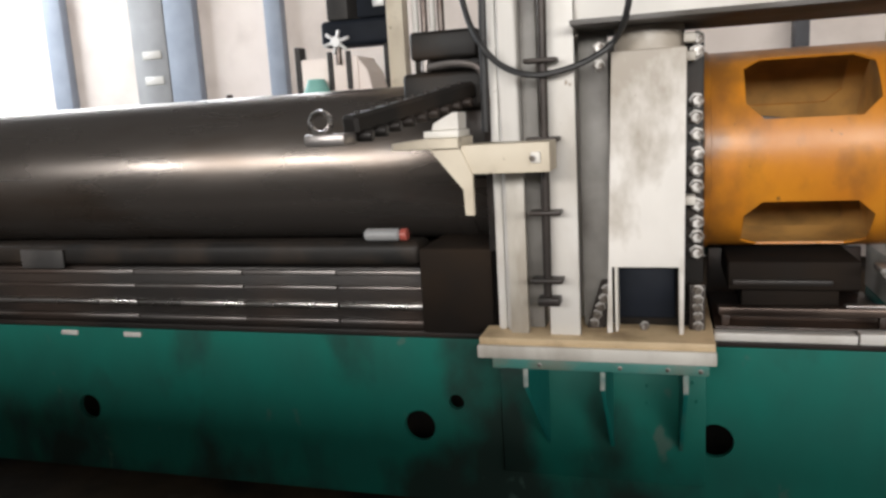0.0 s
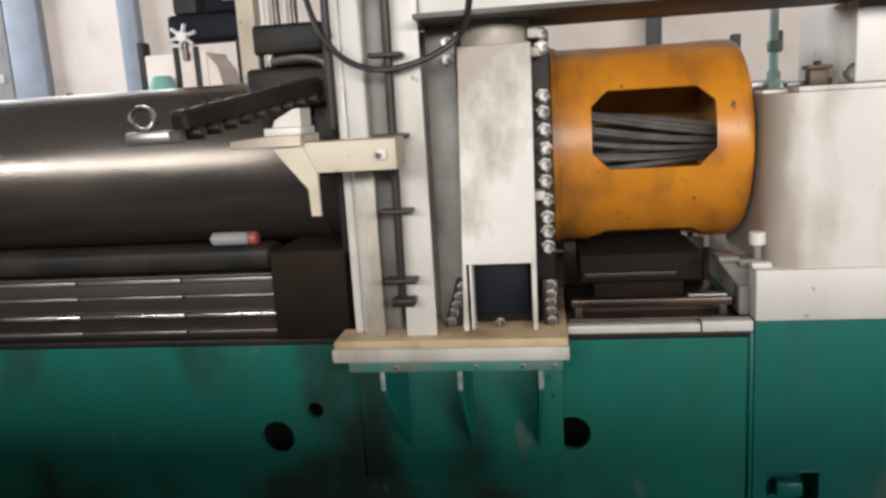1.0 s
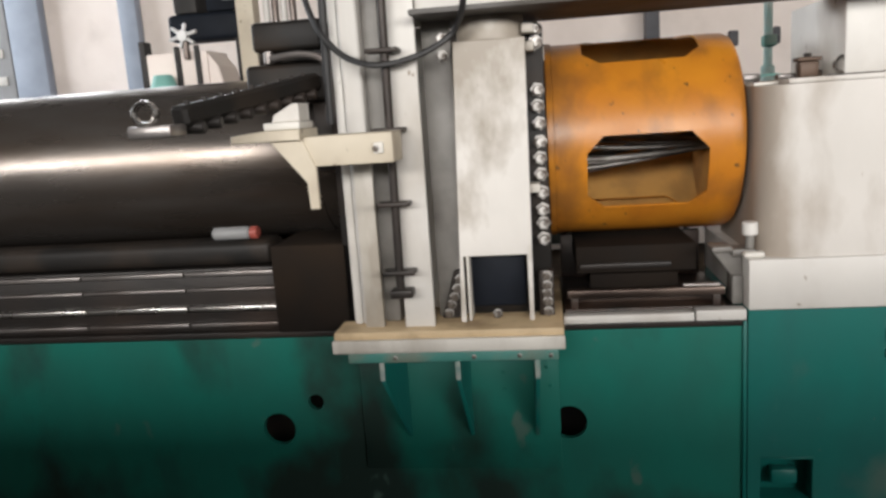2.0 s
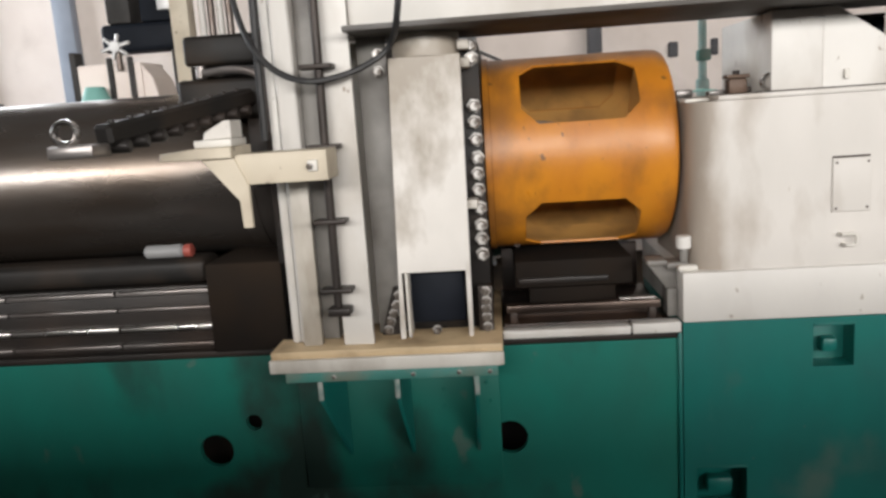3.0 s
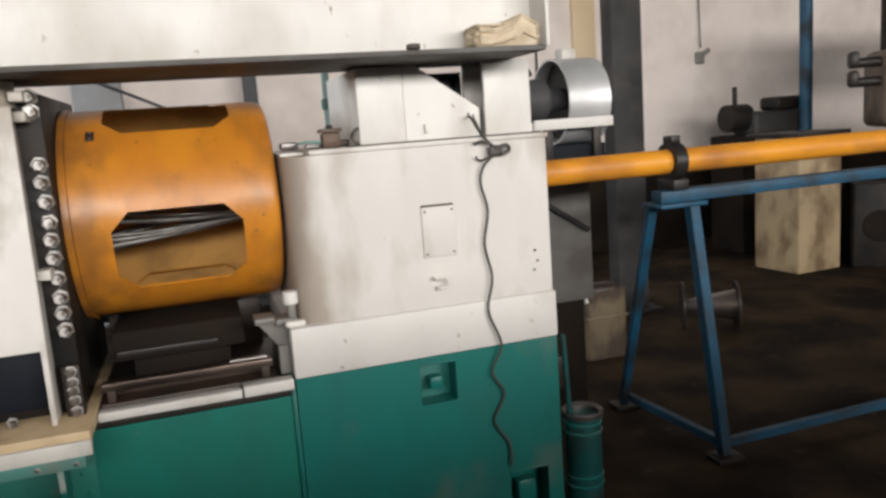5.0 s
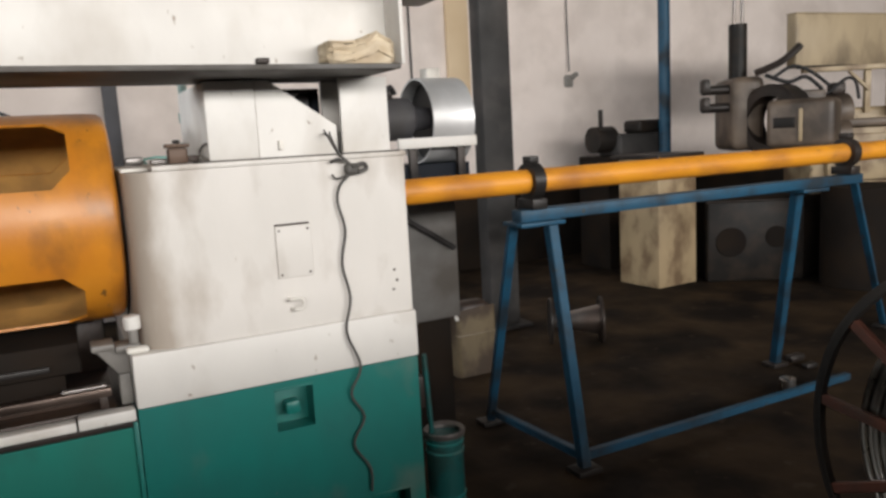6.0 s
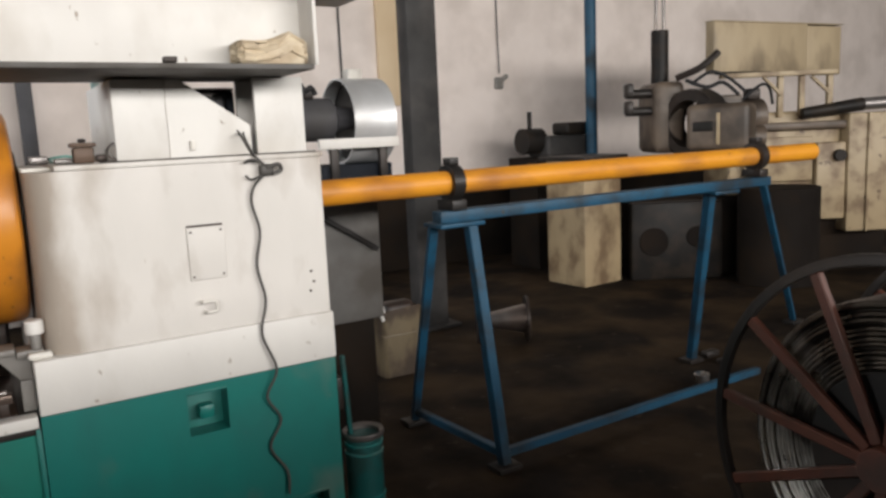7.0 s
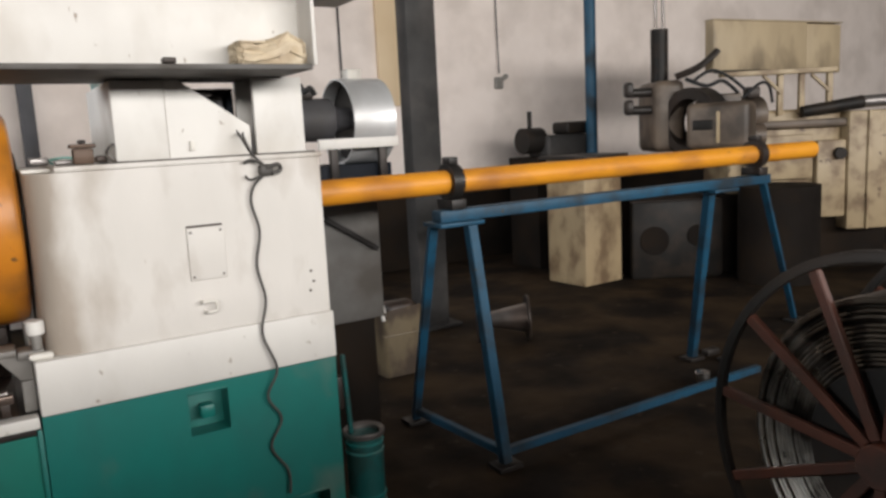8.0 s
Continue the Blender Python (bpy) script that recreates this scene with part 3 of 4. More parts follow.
bm_box(bm, 0.60, 0.74, 0.19, 0.204, 1.165, 1.372, 0.002)
bm_box(bm, 0.662, 0.676, 0.044, 0.19, 1.165, 1.372, 0)
bm_box(bm, 0.728, 0.74, 0.044, 0.19, 1.165, 1.372, 0)
part("shaft", bm, WHITE, stub)

# ---- overhead beam ----
top = thing("overhead_beam", "white painted steel I-beam over the machine", "beam")
# Darker than the white web: underside shade put into the colour.
part("bottom_flange", box(-0.824, 0.695, -0.18, 0.22, 1.373, 1.386, 0.003), PANEL, top, "flange painted grey for the shade under the beam")
part("web", box(-0.824, 0.705, -0.07, -0.055, 1.3865, 1.60, 0.002), WHITE, top)
part("end_plate", box(0.7055, 0.716, -0.16, 0.2, 1.3865, 1.60, 0.002), WHITE, top)
part("top_shelf", box(-0.824, 0.96, -0.30, 0.24, 1.601, 1.615, 0.003), GRIMY, top)
part("clip", box(0.33, 0.36, -0.186, -0.16, 1.3865, 1.40, 0.003), DARK, top)

rng = random.Random(5)
bm = box(0.51, 0.685, -0.165, -0.085, 1.3865, 1.44, 0.012, 3)
bmesh.ops.subdivide_edges(bm, edges=bm.edges[:], cuts=4, use_grid_fill=True)
for v in bm.verts:
    if v.co.z > 1.39:
        v.co += Vector((rng.uniform(-1, 1), rng.uniform(-1, 1), 1.2 * rng.uniform(-0.6, 1))) * 0.0045
        v.co.z += 0.024 * math.exp(-((v.co.x - 0.64) / 0.03) ** 2)
single("sponge", bm, SPONGE, "torn yellow-brown sponge lying on the beam flange", "sponge")

cable = [(0.585, 0.16, 1.175), (0.570, 0.09, 1.205), (0.553, 0.03, 1.222), (0.566, -0.012, 1.173), (0.601, -0.02, 1.125), (0.566, -0.016, 1.082), (0.557, -0.012, 1.037), (0.573, -0.012, 0.959), (0.557, -0.012, 0.867), (0.573, -0.014, 0.771), (0.553, -0.02, 0.678), (0.585, -0.024, 0.574), (0.553, -0.02, 0.499), (0.588, -0.016, 0.424), (0.552, -0.016, 0.349), (0.595, -0.016, 0.269), (0.594, -0.02, 0.20)]
wire = thing("power_cable", "thin dusty black cable hanging down the gearbox front", "cable")
part("cable", rod_path(cable, 0.0036, 8, smooth=5), CORD, wire)
for dx, dz in ((-0.003, 0.002), (0.004, -0.004)):
    part("loose_end", rod_path([(0.551 + 2.4 * dx, 0.02, 1.230 + dz), (0.555 + dx, 0.012, 1.215), (0.568 + 0.5 * dx, -0.017, 1.172 + dz), (0.596, -0.024, 1.132)], 0.0026, 6, smooth=4), CORD, wire, "frayed cable end")
bm = box(0.582, 0.622, -0.030, -0.006, 1.108, 1.140, 0.011, 3)
rod_path([(0.60, -0.03, 1.13), (0.632, -0.03, 1.137), (0.640, -0.025, 1.122), (0.615, -0.03, 1.114)], 0.006, 8, bm, smooth=4)
rod_path([(0.595, -0.025, 1.14), (0.565, -0.02, 1.152), (0.545, -0.012, 1.145)], 0.004, 8, bm, smooth=3)
rod_path([(0.59, -0.02, 1.11), (0.560, -0.012, 1.100), (0.548, -0.012, 1.112)], 0.003, 8, bm, smooth=3)
part("knot", bm, CORD, wire, "taped knot in the cable")

# ---- portal frame, plate and bracket ----
plate = thing("mounting_plate", "thick cream-edged steel mounting plate on green gussets", "mounting plate")
part("plate", box(-1.097, -0.484, -0.135, 0.45, 0.5455, 0.575, 0.004), TAN, plate)
part("front_bar", box(-1.10, -0.482, -0.150, -0.1355, 0.520, 0.556, 0.004), GRIMY, plate)
part("green_strip", box(-1.06, -0.50, -0.145, -0.002, 0.492, 0.5195, 0.003), DUSTY, plate, "dusty pale green strip")
for front_x, back_x in ((-0.970, -0.933), (-0.765, -0.752), (-0.556, -0.567)):
    bm = bmesh.new()
    vs = []
    for dx in (-0.005, 0.005):
        vs.append([bm.verts.new((x + dx, y, z)) for x, y, z in ((back_x, -0.0085, 0.4915), (front_x, -0.140, 0.4915), (front_x, -0.140, 0.438), (back_x, -0.0085, 0.222))])
    bm.faces.new(vs[0])
    bm.faces.new(vs[1][::-1])
    for i in range(4):
        bm.faces.new((vs[0][i], vs[1][i], vs[1][(i + 1) % 4], vs[0][(i + 1) % 4]))
    bmesh.ops.recalc_face_normals(bm, faces=bm.faces)
    rib = part("gusset", bm, GREEN, plate)
    part("bare_edge", box(front_x - 0.0065, front_x + 0.0065, -0.1435, -0.1405, 0.440, 0.4912, 0.001), BARE, rib, "scraped pale front edge")
for x in (-0.93, -0.72, -0.60, -0.52):
    bolt(plate, x, -0.1455, 0.505, 0.005, 0.004)

post = thing("frame_post", "white H-section steel post with worn paint", "post")
part("front_flange", box(-0.905, -0.825, -0.095, -0.080, 0.5755, 2.4, 0.002), WHITE, post)
part("web", box(-0.872, -0.858, -0.0798, 0.0998, 0.5755, 1.372, 0), GRIMY, post)
part("back_flange", box(-0.905, -0.812, 0.10, 0.115, 0.5755, 1.372, 0.002), GRIMY, post)
part("side_web", box(-0.8245, -0.748, 0.004, 0.014, 0.5755, 1.372, 0.002), CHANNEL, post, "grey channel side of the post")
part("shaft_upper", box(-0.903, -0.827, -0.0795, 0.10, 1.3725, 2.4, 0.003), WHITE, post)
part("rod", cyl((-0.905, -0.125, 0.68), (-0.890, -0.125, 2.2), 0.011, 14), DARK, post, "dark hinge rod")
for z in (1.30, 1.104, 0.915, 0.735):
    bm = bmesh.new()
    bm_box(bm, -0.945, -0.862, -0.15, -0.096, z - 0.006, z + 0.006, 0.003)
    part("hinge_lug", bm, DARK, post)
part("hinge_end", box(-0.93, -0.87, -0.15, -0.10, 0.668, 0.69, 0.005), DARK, post)

mast = thing("guide_column", "worn white steel guide column with a flat strip", "column")
part("column", box(-1.030, -0.975, -0.070, 0.03, 0.5755, 2.4, 0.010, 3), MAST, mast)
# Bright left strip and grey right channel paint a round column's shading.
part("lit_edge", box(-1.056, -1.031, -0.060, 0.02, 0.5755, 2.4, 0.008, 2), WHITE, mast, "edge strip painted bright as the lit side")
part("channel", box(-0.9745, -0.930, -0.030, 0.03, 0.5755, 2.4, 0.003), CHANNEL, mast, "channel painted grey as the shaded side")
part("strip", box(-1.015, -0.965, -0.092, -0.0705, 0.5755, 1.03, 0.003), GRIMY, mast)
part("back_strip", box(-1.083, -1.0565, -0.02, 0.05, 0.5755, 2.2, 0.003), DARK, mast)

brk = thing("arm_bracket", "cream welded steel arm bracket on the post", "bracket")
part("arm", box(-1.084, -0.867, -0.27, -0.152, 1.032, 1.104, 0.003), CREAM, brk)
part("shelf", prism([(-1.256, 1.098), (-1.256, 1.116), (-1.17, 1.124), (-1.085, 1.124), (-1.085, 1.098)], -0.29, -0.14, 0.002), CREAM, brk)
part("gusset", prism([(-1.165, 1.097), (-1.085, 1.097), (-1.056, 1.03), (-1.056, 0.93), (-1.080, 0.93), (-1.082, 0.995)], -0.275, -0.262, 0.002), CREAM, brk)
part("tab", box(-0.912, -0.888, -0.279, -0.2705, 1.055, 1.082, 0.003), GRIMY, brk)
bolt(brk, -0.905, -0.279, 1.068, 0.007, 0.006)
part("spacer", box(-1.175, -1.085, -0.28, -0.17, 1.1245, 1.142, 0.003), GRIMY, brk)
part("wedge", prism([(-1.16, 1.1425), (-1.09, 1.1425), (-1.09, 1.185), (-1.105, 1.185), (-1.155, 1.16)], -0.26, -0.18, 0.002), WHITE, brk)

# hanging cable across the post
single("hanging_cable", rod_path([(-1.15, -0.02, 1.60), (-1.108, -0.06, 1.44), (-1.059, -0.12, 1.355), (-1.006, -0.12, 1.296), (-0.922, -0.15, 1.265), (-0.835, -0.13, 1.276), (-0.762, -0.12, 1.305), (-0.717, -0.12, 1.342), (-0.685, -0.2, 1.406), (-0.66, -0.2, 1.60)], 0.008, 8, smooth=6), RUBBER, "black cable slung across the frame post", "cable")
single("hose", rod_path([(-1.045, -0.12, 1.7), (-1.052, -0.11, 1.45), (-1.058, -0.10, 1.30), (-1.063, -0.09, 1.13)], 0.010, 8, smooth=4), RUBBER, "black rubber hose along the round column", "hose")

# ---- bearing stand with white guard ----
stand = thing("bearing_stand", "dark bolted bearing stand behind a white guard", "bearing stand")
part("housing", box(-0.80, -0.508, 0.02, 0.56, 0.5755, 1.345, 0.006), BLACK, stand)
for z in (1.335, 1.30, 1.18, 1.137, 1.09, 1.043, 0.999, 0.959, 0.912, 0.864, 0.826, 0.781):
    bolt(stand, -0.526, 0.02, z, 0.0145, 0.034)
for k in range(5):
    z = 0.590 + 0.024 * k
    bolt(stand, -0.523, -0.0205, z, 0.011, 0.014)
    bolt(stand, -0.795 + 0.009 * k, -0.0205, z, 0.011, 0.014)
part("bolt_strip", box(-0.545, -0.505, -0.02, 0.0195, 0.5755, 0.70, 0.003), DARK, stand)
part("bolt_strip", prism([(-0.815, 0.5755), (-0.765, 0.5755), (-0.745, 0.71), (-0.775, 0.71)], -0.02, 0.0035, 0.003), DARK, stand)
for z in (1.285, 1.325):
    bolt(stand, -0.770, 0.0035, z, 0.013, 0.03)
for z in (1.335, 1.29, 0.927):
    part("lug", box(-0.56, -0.53, -0.04, 0.0195, z - 0.012, z + 0.012, 0.004), GRIMY, stand)

guard = thing("guard_box", "tall white sheet-metal guard, grimy towards the top", "guard")
cut = [(-0.742, 0.5765), (-0.742, 0.757), (-0.572, 0.757), (-0.572, 0.5765)]
part("front", prism([(-0.757, 0.5765), *cut, (-0.560, 0.5765), (-0.552, 1.312), (-0.735, 1.312)], -0.068, -0.056, 0.002), GUARD, guard)
part("side", box(-0.736, -0.728, -0.0555, 0.015, 0.5765, 1.30, 0.002), GRIMY, guard)
part("side", box(-0.572, -0.562, -0.056, 0.015, 0.5765, 1.28, 0.002), GRIMY, guard)
part("motor", box(-0.735, -0.58, 0.0, 0.0195, 0.60, 0.745, 0.01), NAVY, guard, "dark navy motor inside the guard")
part("cap", lathe((-0.644, 0.02, 1.3125), (0, 0, 1), [(0, 0), (0, 0.088), (0.045, 0.088), (0.059, 0.088), (0.060, 0)], 32), GUARD, guard, "round grimy cap")
bolt(guard, -0.66, -0.03, 0.587, 0.010, 0.02)

# ---- tube and drum ----


def drum():
    """The windowed drum, turned round its own axis, which lies along x at the origin."""
    ob = thing("stranding_drum", "scuffed orange steel drum with four octagonal windows, turning", "drum", (0, AY, AZ))
    R, wl, wr, cx, half, ca = 0.284, -0.401, -0.080, 0.045, 22.3, 9.5
    xs = [-0.487, -0.45, wl, wl + cx, (wl + wr) / 2, wr - cx, wr, -0.03, 0.001, 0.014, 0.020]
    rs = [R, R, R, R, R, R, R, R, R - 0.002, R - 0.009, R - 0.022]
    an = []
    for q in range(4):
        for a in (-half, -half + ca / 2, -half + ca, -5, 0, 5, half - ca, half - ca / 2, half, 28, 35, 41, 45, 49, 55, 62):
            an.append((q * 90 + a, a))
    n = len(an)
    bm = bmesh.new()

    def point(x, r, a):
        return (x, -r * math.cos(radians(a)), r * math.sin(radians(a)))

    vs = [[bm.verts.new(point(x, r, a)) for a, _ in an] for x, r in zip(xs, rs)]
    for i in range(len(xs) - 1):
        for k in range(n):
            a0, a1 = an[k][1], an[(k + 1) % n][1]
            k1 = (k + 1) % n
            quad = [vs[i][k], vs[i + 1][k], vs[i + 1][k1], vs[i][k1]]
            inside_a = -half <= a0 < half and a1 <= half
            if inside_a and 2 <= i <= 5:
                if i in (2, 5):
                    lo, hi = a0 < -half + ca - 0.01, a0 >= half - ca - 0.01
                    if lo or hi:
                        # the cut corners of the window
                        s0 = (a0 + half) / ca if lo else (half - a0) / ca
                        s1 = (a1 + half) / ca if lo else (half - a1) / ca
                        base = wl if i == 2 else wr
                        sign = 1 if i == 2 else -1
                        e0, e1 = base + sign * cx * (1 - s0), base + sign * cx * (1 - s1)
                        q0 = bm.verts.new(point(e0, R, an[k][0]))
                        q1 = bm.verts.new(point(e1, R, an[k1][0]))
                        b0, b1 = (vs[2][k], vs[2][k1]) if i == 2 else (vs[6][k], vs[6][k1])
                        bm.faces.new((b0, q0, q1, b1))
                continue
            bm.faces.new(quad)
    bmesh.ops.remove_doubles(bm, verts=bm.verts, dist=0.0005)
    bmesh.ops.recalc_face_normals(bm, faces=bm.faces)
    shell = part("shell", bm, ORANGE, ob)
    shell.data.materials.append(INNER)
    sol = shell.modifiers.new("thick", "SOLIDIFY")
    sol.thickness, sol.offset, sol.material_offset = 0.006, -1, 1
    shell.modifiers.new("crisp", "EDGE_SPLIT").split_angle = radians(35)
    part("end_disc", lathe((-0.030, 0, 0), (1, 0, 0), [(0, 0.03), (0, 0.266), (0.02, 0.266), (0.02, 0.03)], 48, close=True), INNER, ob, "dirty tan end disc")
    part("end_disc", lathe((-0.47, 0, 0), (1, 0, 0), [(0, 0.10), (0, 0.2715), (0.02, 0.2715), (0.02, 0.10)], 48, close=True), INNER, ob, "dirty tan end disc")
    part("left_rim", lathe((-0.505, 0, 0), (1, 0, 0), [(0, 0.273), (0, 0.290), (0.017, 0.290), (0.017, 0.273)], 64, close=True), ORANGE, ob, "grimy orange rim")
    m = Matrix.Rotation(radians(-156), 4, "X")
    bm = box(-0.438, -0.418, -0.2895, -0.2845, -0.016, 0.016, 0.002)
    bm.transform(m)
    catch = part("catch", bm, RUSTY, ob, "small dark greasy catch")
    for z in (-0.011, 0.011):
        bm = cyl((-0.428, -0.2897, z), (-0.428, -0.292, z), 0.004, 8, bev=0.001)
        bm.transform(m)
        part("screw", bm, WORN, catch)
    for k in range(22):
        a = k * 360 / 22 + 5 * math.sin(k * 2.3)
        p = []
        for i in range(7):
            f = i / 6
            r, b = 0.105 * (1 - f) + 0.038 * f, radians(a + 40 * f)
            p.append((-0.45 + 0.465 * f, r * math.cos(b), r * math.sin(b)))
        part("strand", rod_path(p, 0.0055 + 0.0015 * (k % 3), 8, smooth=2), LIT if k in (3, 4, 12) else STRAND, ob, "twisted steel wire strand")
    return ob


DRUM = drum()

TUBE_OB = thing("stranding_tube", "long dark steel tube of the stranding machine, turning", "tube", (0, AY, AZ))
part("shell", lathe((-5.0, 0, 0), (1, 0, 0), [(0, 0), (0, 0.251), (3.90, 0.251), (3.915, 0.244), (3.915, 0)], 72), TUBE, TUBE_OB)
for x in (-1.22,):
    part("band", lathe((x, 0, 0), (1, 0, 0), [(0, 0.2512), (0, 0.2555), (0.05, 0.2555), (0.05, 0.2512)], 72, close=True), TUBE, TUBE_OB)
part("shaft", cyl((-1.085, 0, 0), (-0.508, 0, 0), 0.09, 32), WORN, TUBE_OB)

# Sheet added to keep the bright wall out of the drum windows.
rear = thing("rear_backing_sheet", "flat dark grey sheet added to back the drum windows", "guard")
part("sheet", box(-0.72, -0.03, 0.90, 0.906, 0.60, 1.300, 0.002), PANEL, rear)
for x in (-0.68, -0.09):
    part("foot", box(x, x + 0.03, 0.9065, 0.93, 0.0, 1.29, 0.002), DARK, rear)

# Hoods added so the windows look brown inside; no such part is known.
hood = thing("added_rear_hood", "curved orange-brown sheets added to back the drum windows", "guard")
for lo, hi in ((14, 60), (-58, -12)):
    bm = bmesh.new()
    grid = []
    for x in (-0.485, 0.015):
        for r in (0.316, 0.320):
            grid.append([bm.verts.new((x, AY + r * math.cos(radians(lo + (hi - lo) * k / 14)), AZ + r * math.sin(radians(lo + (hi - lo) * k / 14)))) for k in range(15)])
    for a, b in ((0, 2), (2, 3), (3, 1), (1, 0)):
        for k in range(14):
            bm.faces.new((grid[a][k], grid[a][k + 1], grid[b][k + 1], grid[b][k]))
    for k in (0, 14):
        bm.faces.new([grid[a][k] for a in (0, 1, 3, 2)])
    bmesh.ops.recalc_face_normals(bm, faces=bm.faces)
    part("sheet", bm, INNER, hood)
for x in (-0.47, -0.05):
    part("stay", box(x, x + 0.02, 0.659, 0.666, 0.0, 1.11, 0.002), DARK, hood)

# under the drum
cradle = thing("bearing_cradle", "oily black cradle and tray under the drum", "cradle")
part("block", box(-0.44, -0.11, 0.10, 0.40, 0.66, 0.738, 0.006), SOOTY, cradle)
part("pedestal", box(-0.40, -0.15, 0.16, 0.34, 0.5905, 0.66, 0.004), SOOTY, cradle)
part("rail", box(-0.47, -0.05, 0.02, 0.055, 0.608, 0.63, 0.004), RAIL, cradle, "rubbed bright rail")
part("tray", box(-0.478, -0.042, 0.032, 0.45, 0.546, 0.575, 0.004), RUSTY, cradle)
part("tray_back", box(-0.478, -0.042, 0.42, 0.45, 0.5755, 0.72, 0.004), RUSTY, cradle)
part("inner_bar", box(-0.46, -0.06, 0.09, 0.13, 0.5755, 0.60, 0.006), RUSTY, cradle)
part("lip", box(-0.43, -0.18, 0.085, 0.0995, 0.675, 0.690, 0.003), DARK, cradle)
part("rail_support", box(-0.46, -0.44, 0.033, 0.05, 0.5755, 0.608, 0.002), RUSTY, cradle)
part("rail_support", box(-0.08, -0.06, 0.033, 0.05, 0.5755, 0.608, 0.002), RUSTY, cradle)
single("wrench", box(-0.16, -0.06, 0.03, 0.055, 0.6305, 0.637, 0.003), WORN, "worn steel spanner lying on the rail", "tool")

marker = thing("marker", "silver marker with a red end lying on the cover", "marker")
part("body", cyl((-1.48, 0.03, 0.835), (-1.365, 0.03, 0.835), 0.019, 16, bev=0.012), DULL, marker)
part("tip", cyl((-1.3648, 0.03, 0.835), (-1.342, 0.03, 0.835), 0.0188, 16), SIGNAL, marker, "red end")

# ---- arm and fittings above the tube ----
arm = thing("toothed_arm", "black greasy toothed arm reaching out over the tube", "arm")
P0, P1 = Vector((-1.13, 0.02, 1.245)), Vector((-1.275, -0.50, 1.168))
part("arm", beam(P0, P1, 0.045, 0.045, bev=0.008), BLACK, arm)
for k in range(9):
    p = P0.lerp(P1, 0.1 + 0.105 * k)
    part("tooth", cyl(p + Vector((-0.035, 0, -0.028)), p + Vector((0.035, 0, -0.028)), 0.014, 12), DARK, arm)
    part("stud", cyl(p + Vector((0.0, 0, 0.020)), p + Vector((0.0, 0, 0.030)), 0.007, 8), DARK, arm)
part("body", box(-1.33, -1.09, 0.03, 0.20, 1.19, 1.30, 0.015, 3), BLACK, arm, "black oily slide body")
part("head", box(-1.305, -1.105, 0.04, 0.18, 1.335, 1.415, 0.012, 3), BLACK, arm, "black oily head block")
part("neck", box(-1.30, -1.11, 0.07, 0.17, 1.2995, 1.336, 0.004), BLACK, arm)
part("knob", cyl((-1.255, 0.03, 1.30), (-1.255, 0.03, 1.335), 0.014, 12), WORN, arm)
part("elbow", rod_path([(-1.24, 0.0, 1.312), (-1.16, -0.01, 1.318), (-1.10, -0.01, 1.305), (-1.08, -0.01, 1.275)], 0.010, 10, smooth=4), WORN, arm, "bent steel pipe")
part("drop", box(-1.145, -1.08, 0.03, 0.12, 1.0, 1.189, 0.006), DARK, arm)
part("ring_block", box(-1.35, -1.255, -0.58, -0.503, 1.128, 1.154, 0.006), WORN, arm)
part("eye_ring", lathe((-1.315, -0.56, 1.178), (0.2, -1, 0), [(0.012 * math.sin(a), 0.022 + 0.0065 * math.cos(a)) for a in [k * math.pi / 4 for k in range(8)]], 24, close=True), STEEL, arm, "bright steel ring")

shelf = thing("rear_table", "dark table behind the tube", "table")
part("tabletop", box(-5.0, -1.2, 0.55, 1.3, 1.245, 1.275, 0.004), WORN, shelf)
for x in (-4.8, -3.0, -1.35):
    part("leg", box(x, x + 0.06, 0.75, 0.81, 0.0, 1.245, 0.003), DARK, shelf)

valve = thing("valve_unit", "small grey machine unit with star wheel on the table", "valve unit")
part("body", box(-2.03, -1.78, 0.80, 1.0, 1.276, 1.43, 0.008), WALL, valve)
part("neck", cyl((-1.85, 0.78, 1.40), (-1.85, 0.78, 1.47), 0.012, 12), WORN, valve)
bm = bmesh.new()
for k in range(6):
    a = k * math.pi / 3
    beam((-1.85, 0.765, 1.485), (-1.85 + 0.058 * math.cos(a + 0.3), 0.765, 1.485 + 0.046 * math.sin(a + 0.3)), 0.013, 0.013, bm, 0.003)
cyl((-1.85, 0.755, 1.485), (-1.85, 0.775, 1.485), 0.022, 14, bm)
part("star_wheel", bm, GALV, valve, "bright star-shaped hand wheel")
part("slot_bar", box(-1.905, -1.885, 0.785, 0.7995, 1.30, 1.45, 0.004), COLUMN, valve)
part("slot_bar", box(-1.825, -1.805, 0.785, 0.7995, 1.30, 1.45, 0.004), COLUMN, valve)
part("side_post", box(-2.055, -2.032, 0.80, 0.86, 1.276, 1.48, 0.004), COLUMN, valve)
part("shoulder", prism([(-1.779, 1.276), (-1.72, 1.276), (-1.74, 1.37), (-1.779, 1.42)], 0.80, 0.98, 0.004), WALL, valve)
part("teal_cover", cyl((-1.94, 0.745, 1.2765), (-1.94, 0.745, 1.345), 0.060, 20, r1=0.035), TEAL, valve, "small teal cover")

unit = thing("rear_motor_unit", "dark motor assembly hanging behind the tube", "motor")
part("motor", box(-2.03, -1.70, 1.01, 1.15, 1.49, 1.60, 0.02, 3), NAVY, unit)
part("casing", box(-2.00, -1.90, 1.02, 1.2, 1.601, 1.95, 0.01), COLUMN, unit)
part("casing", box(-1.86, -1.72, 1.02, 1.2, 1.601, 1.95, 0.01), NAVY, unit)
part("label_plate", box(-1.78, -1.73, 1.005, 1.0195, 1.64, 1.70, 0.003), GALV, unit)
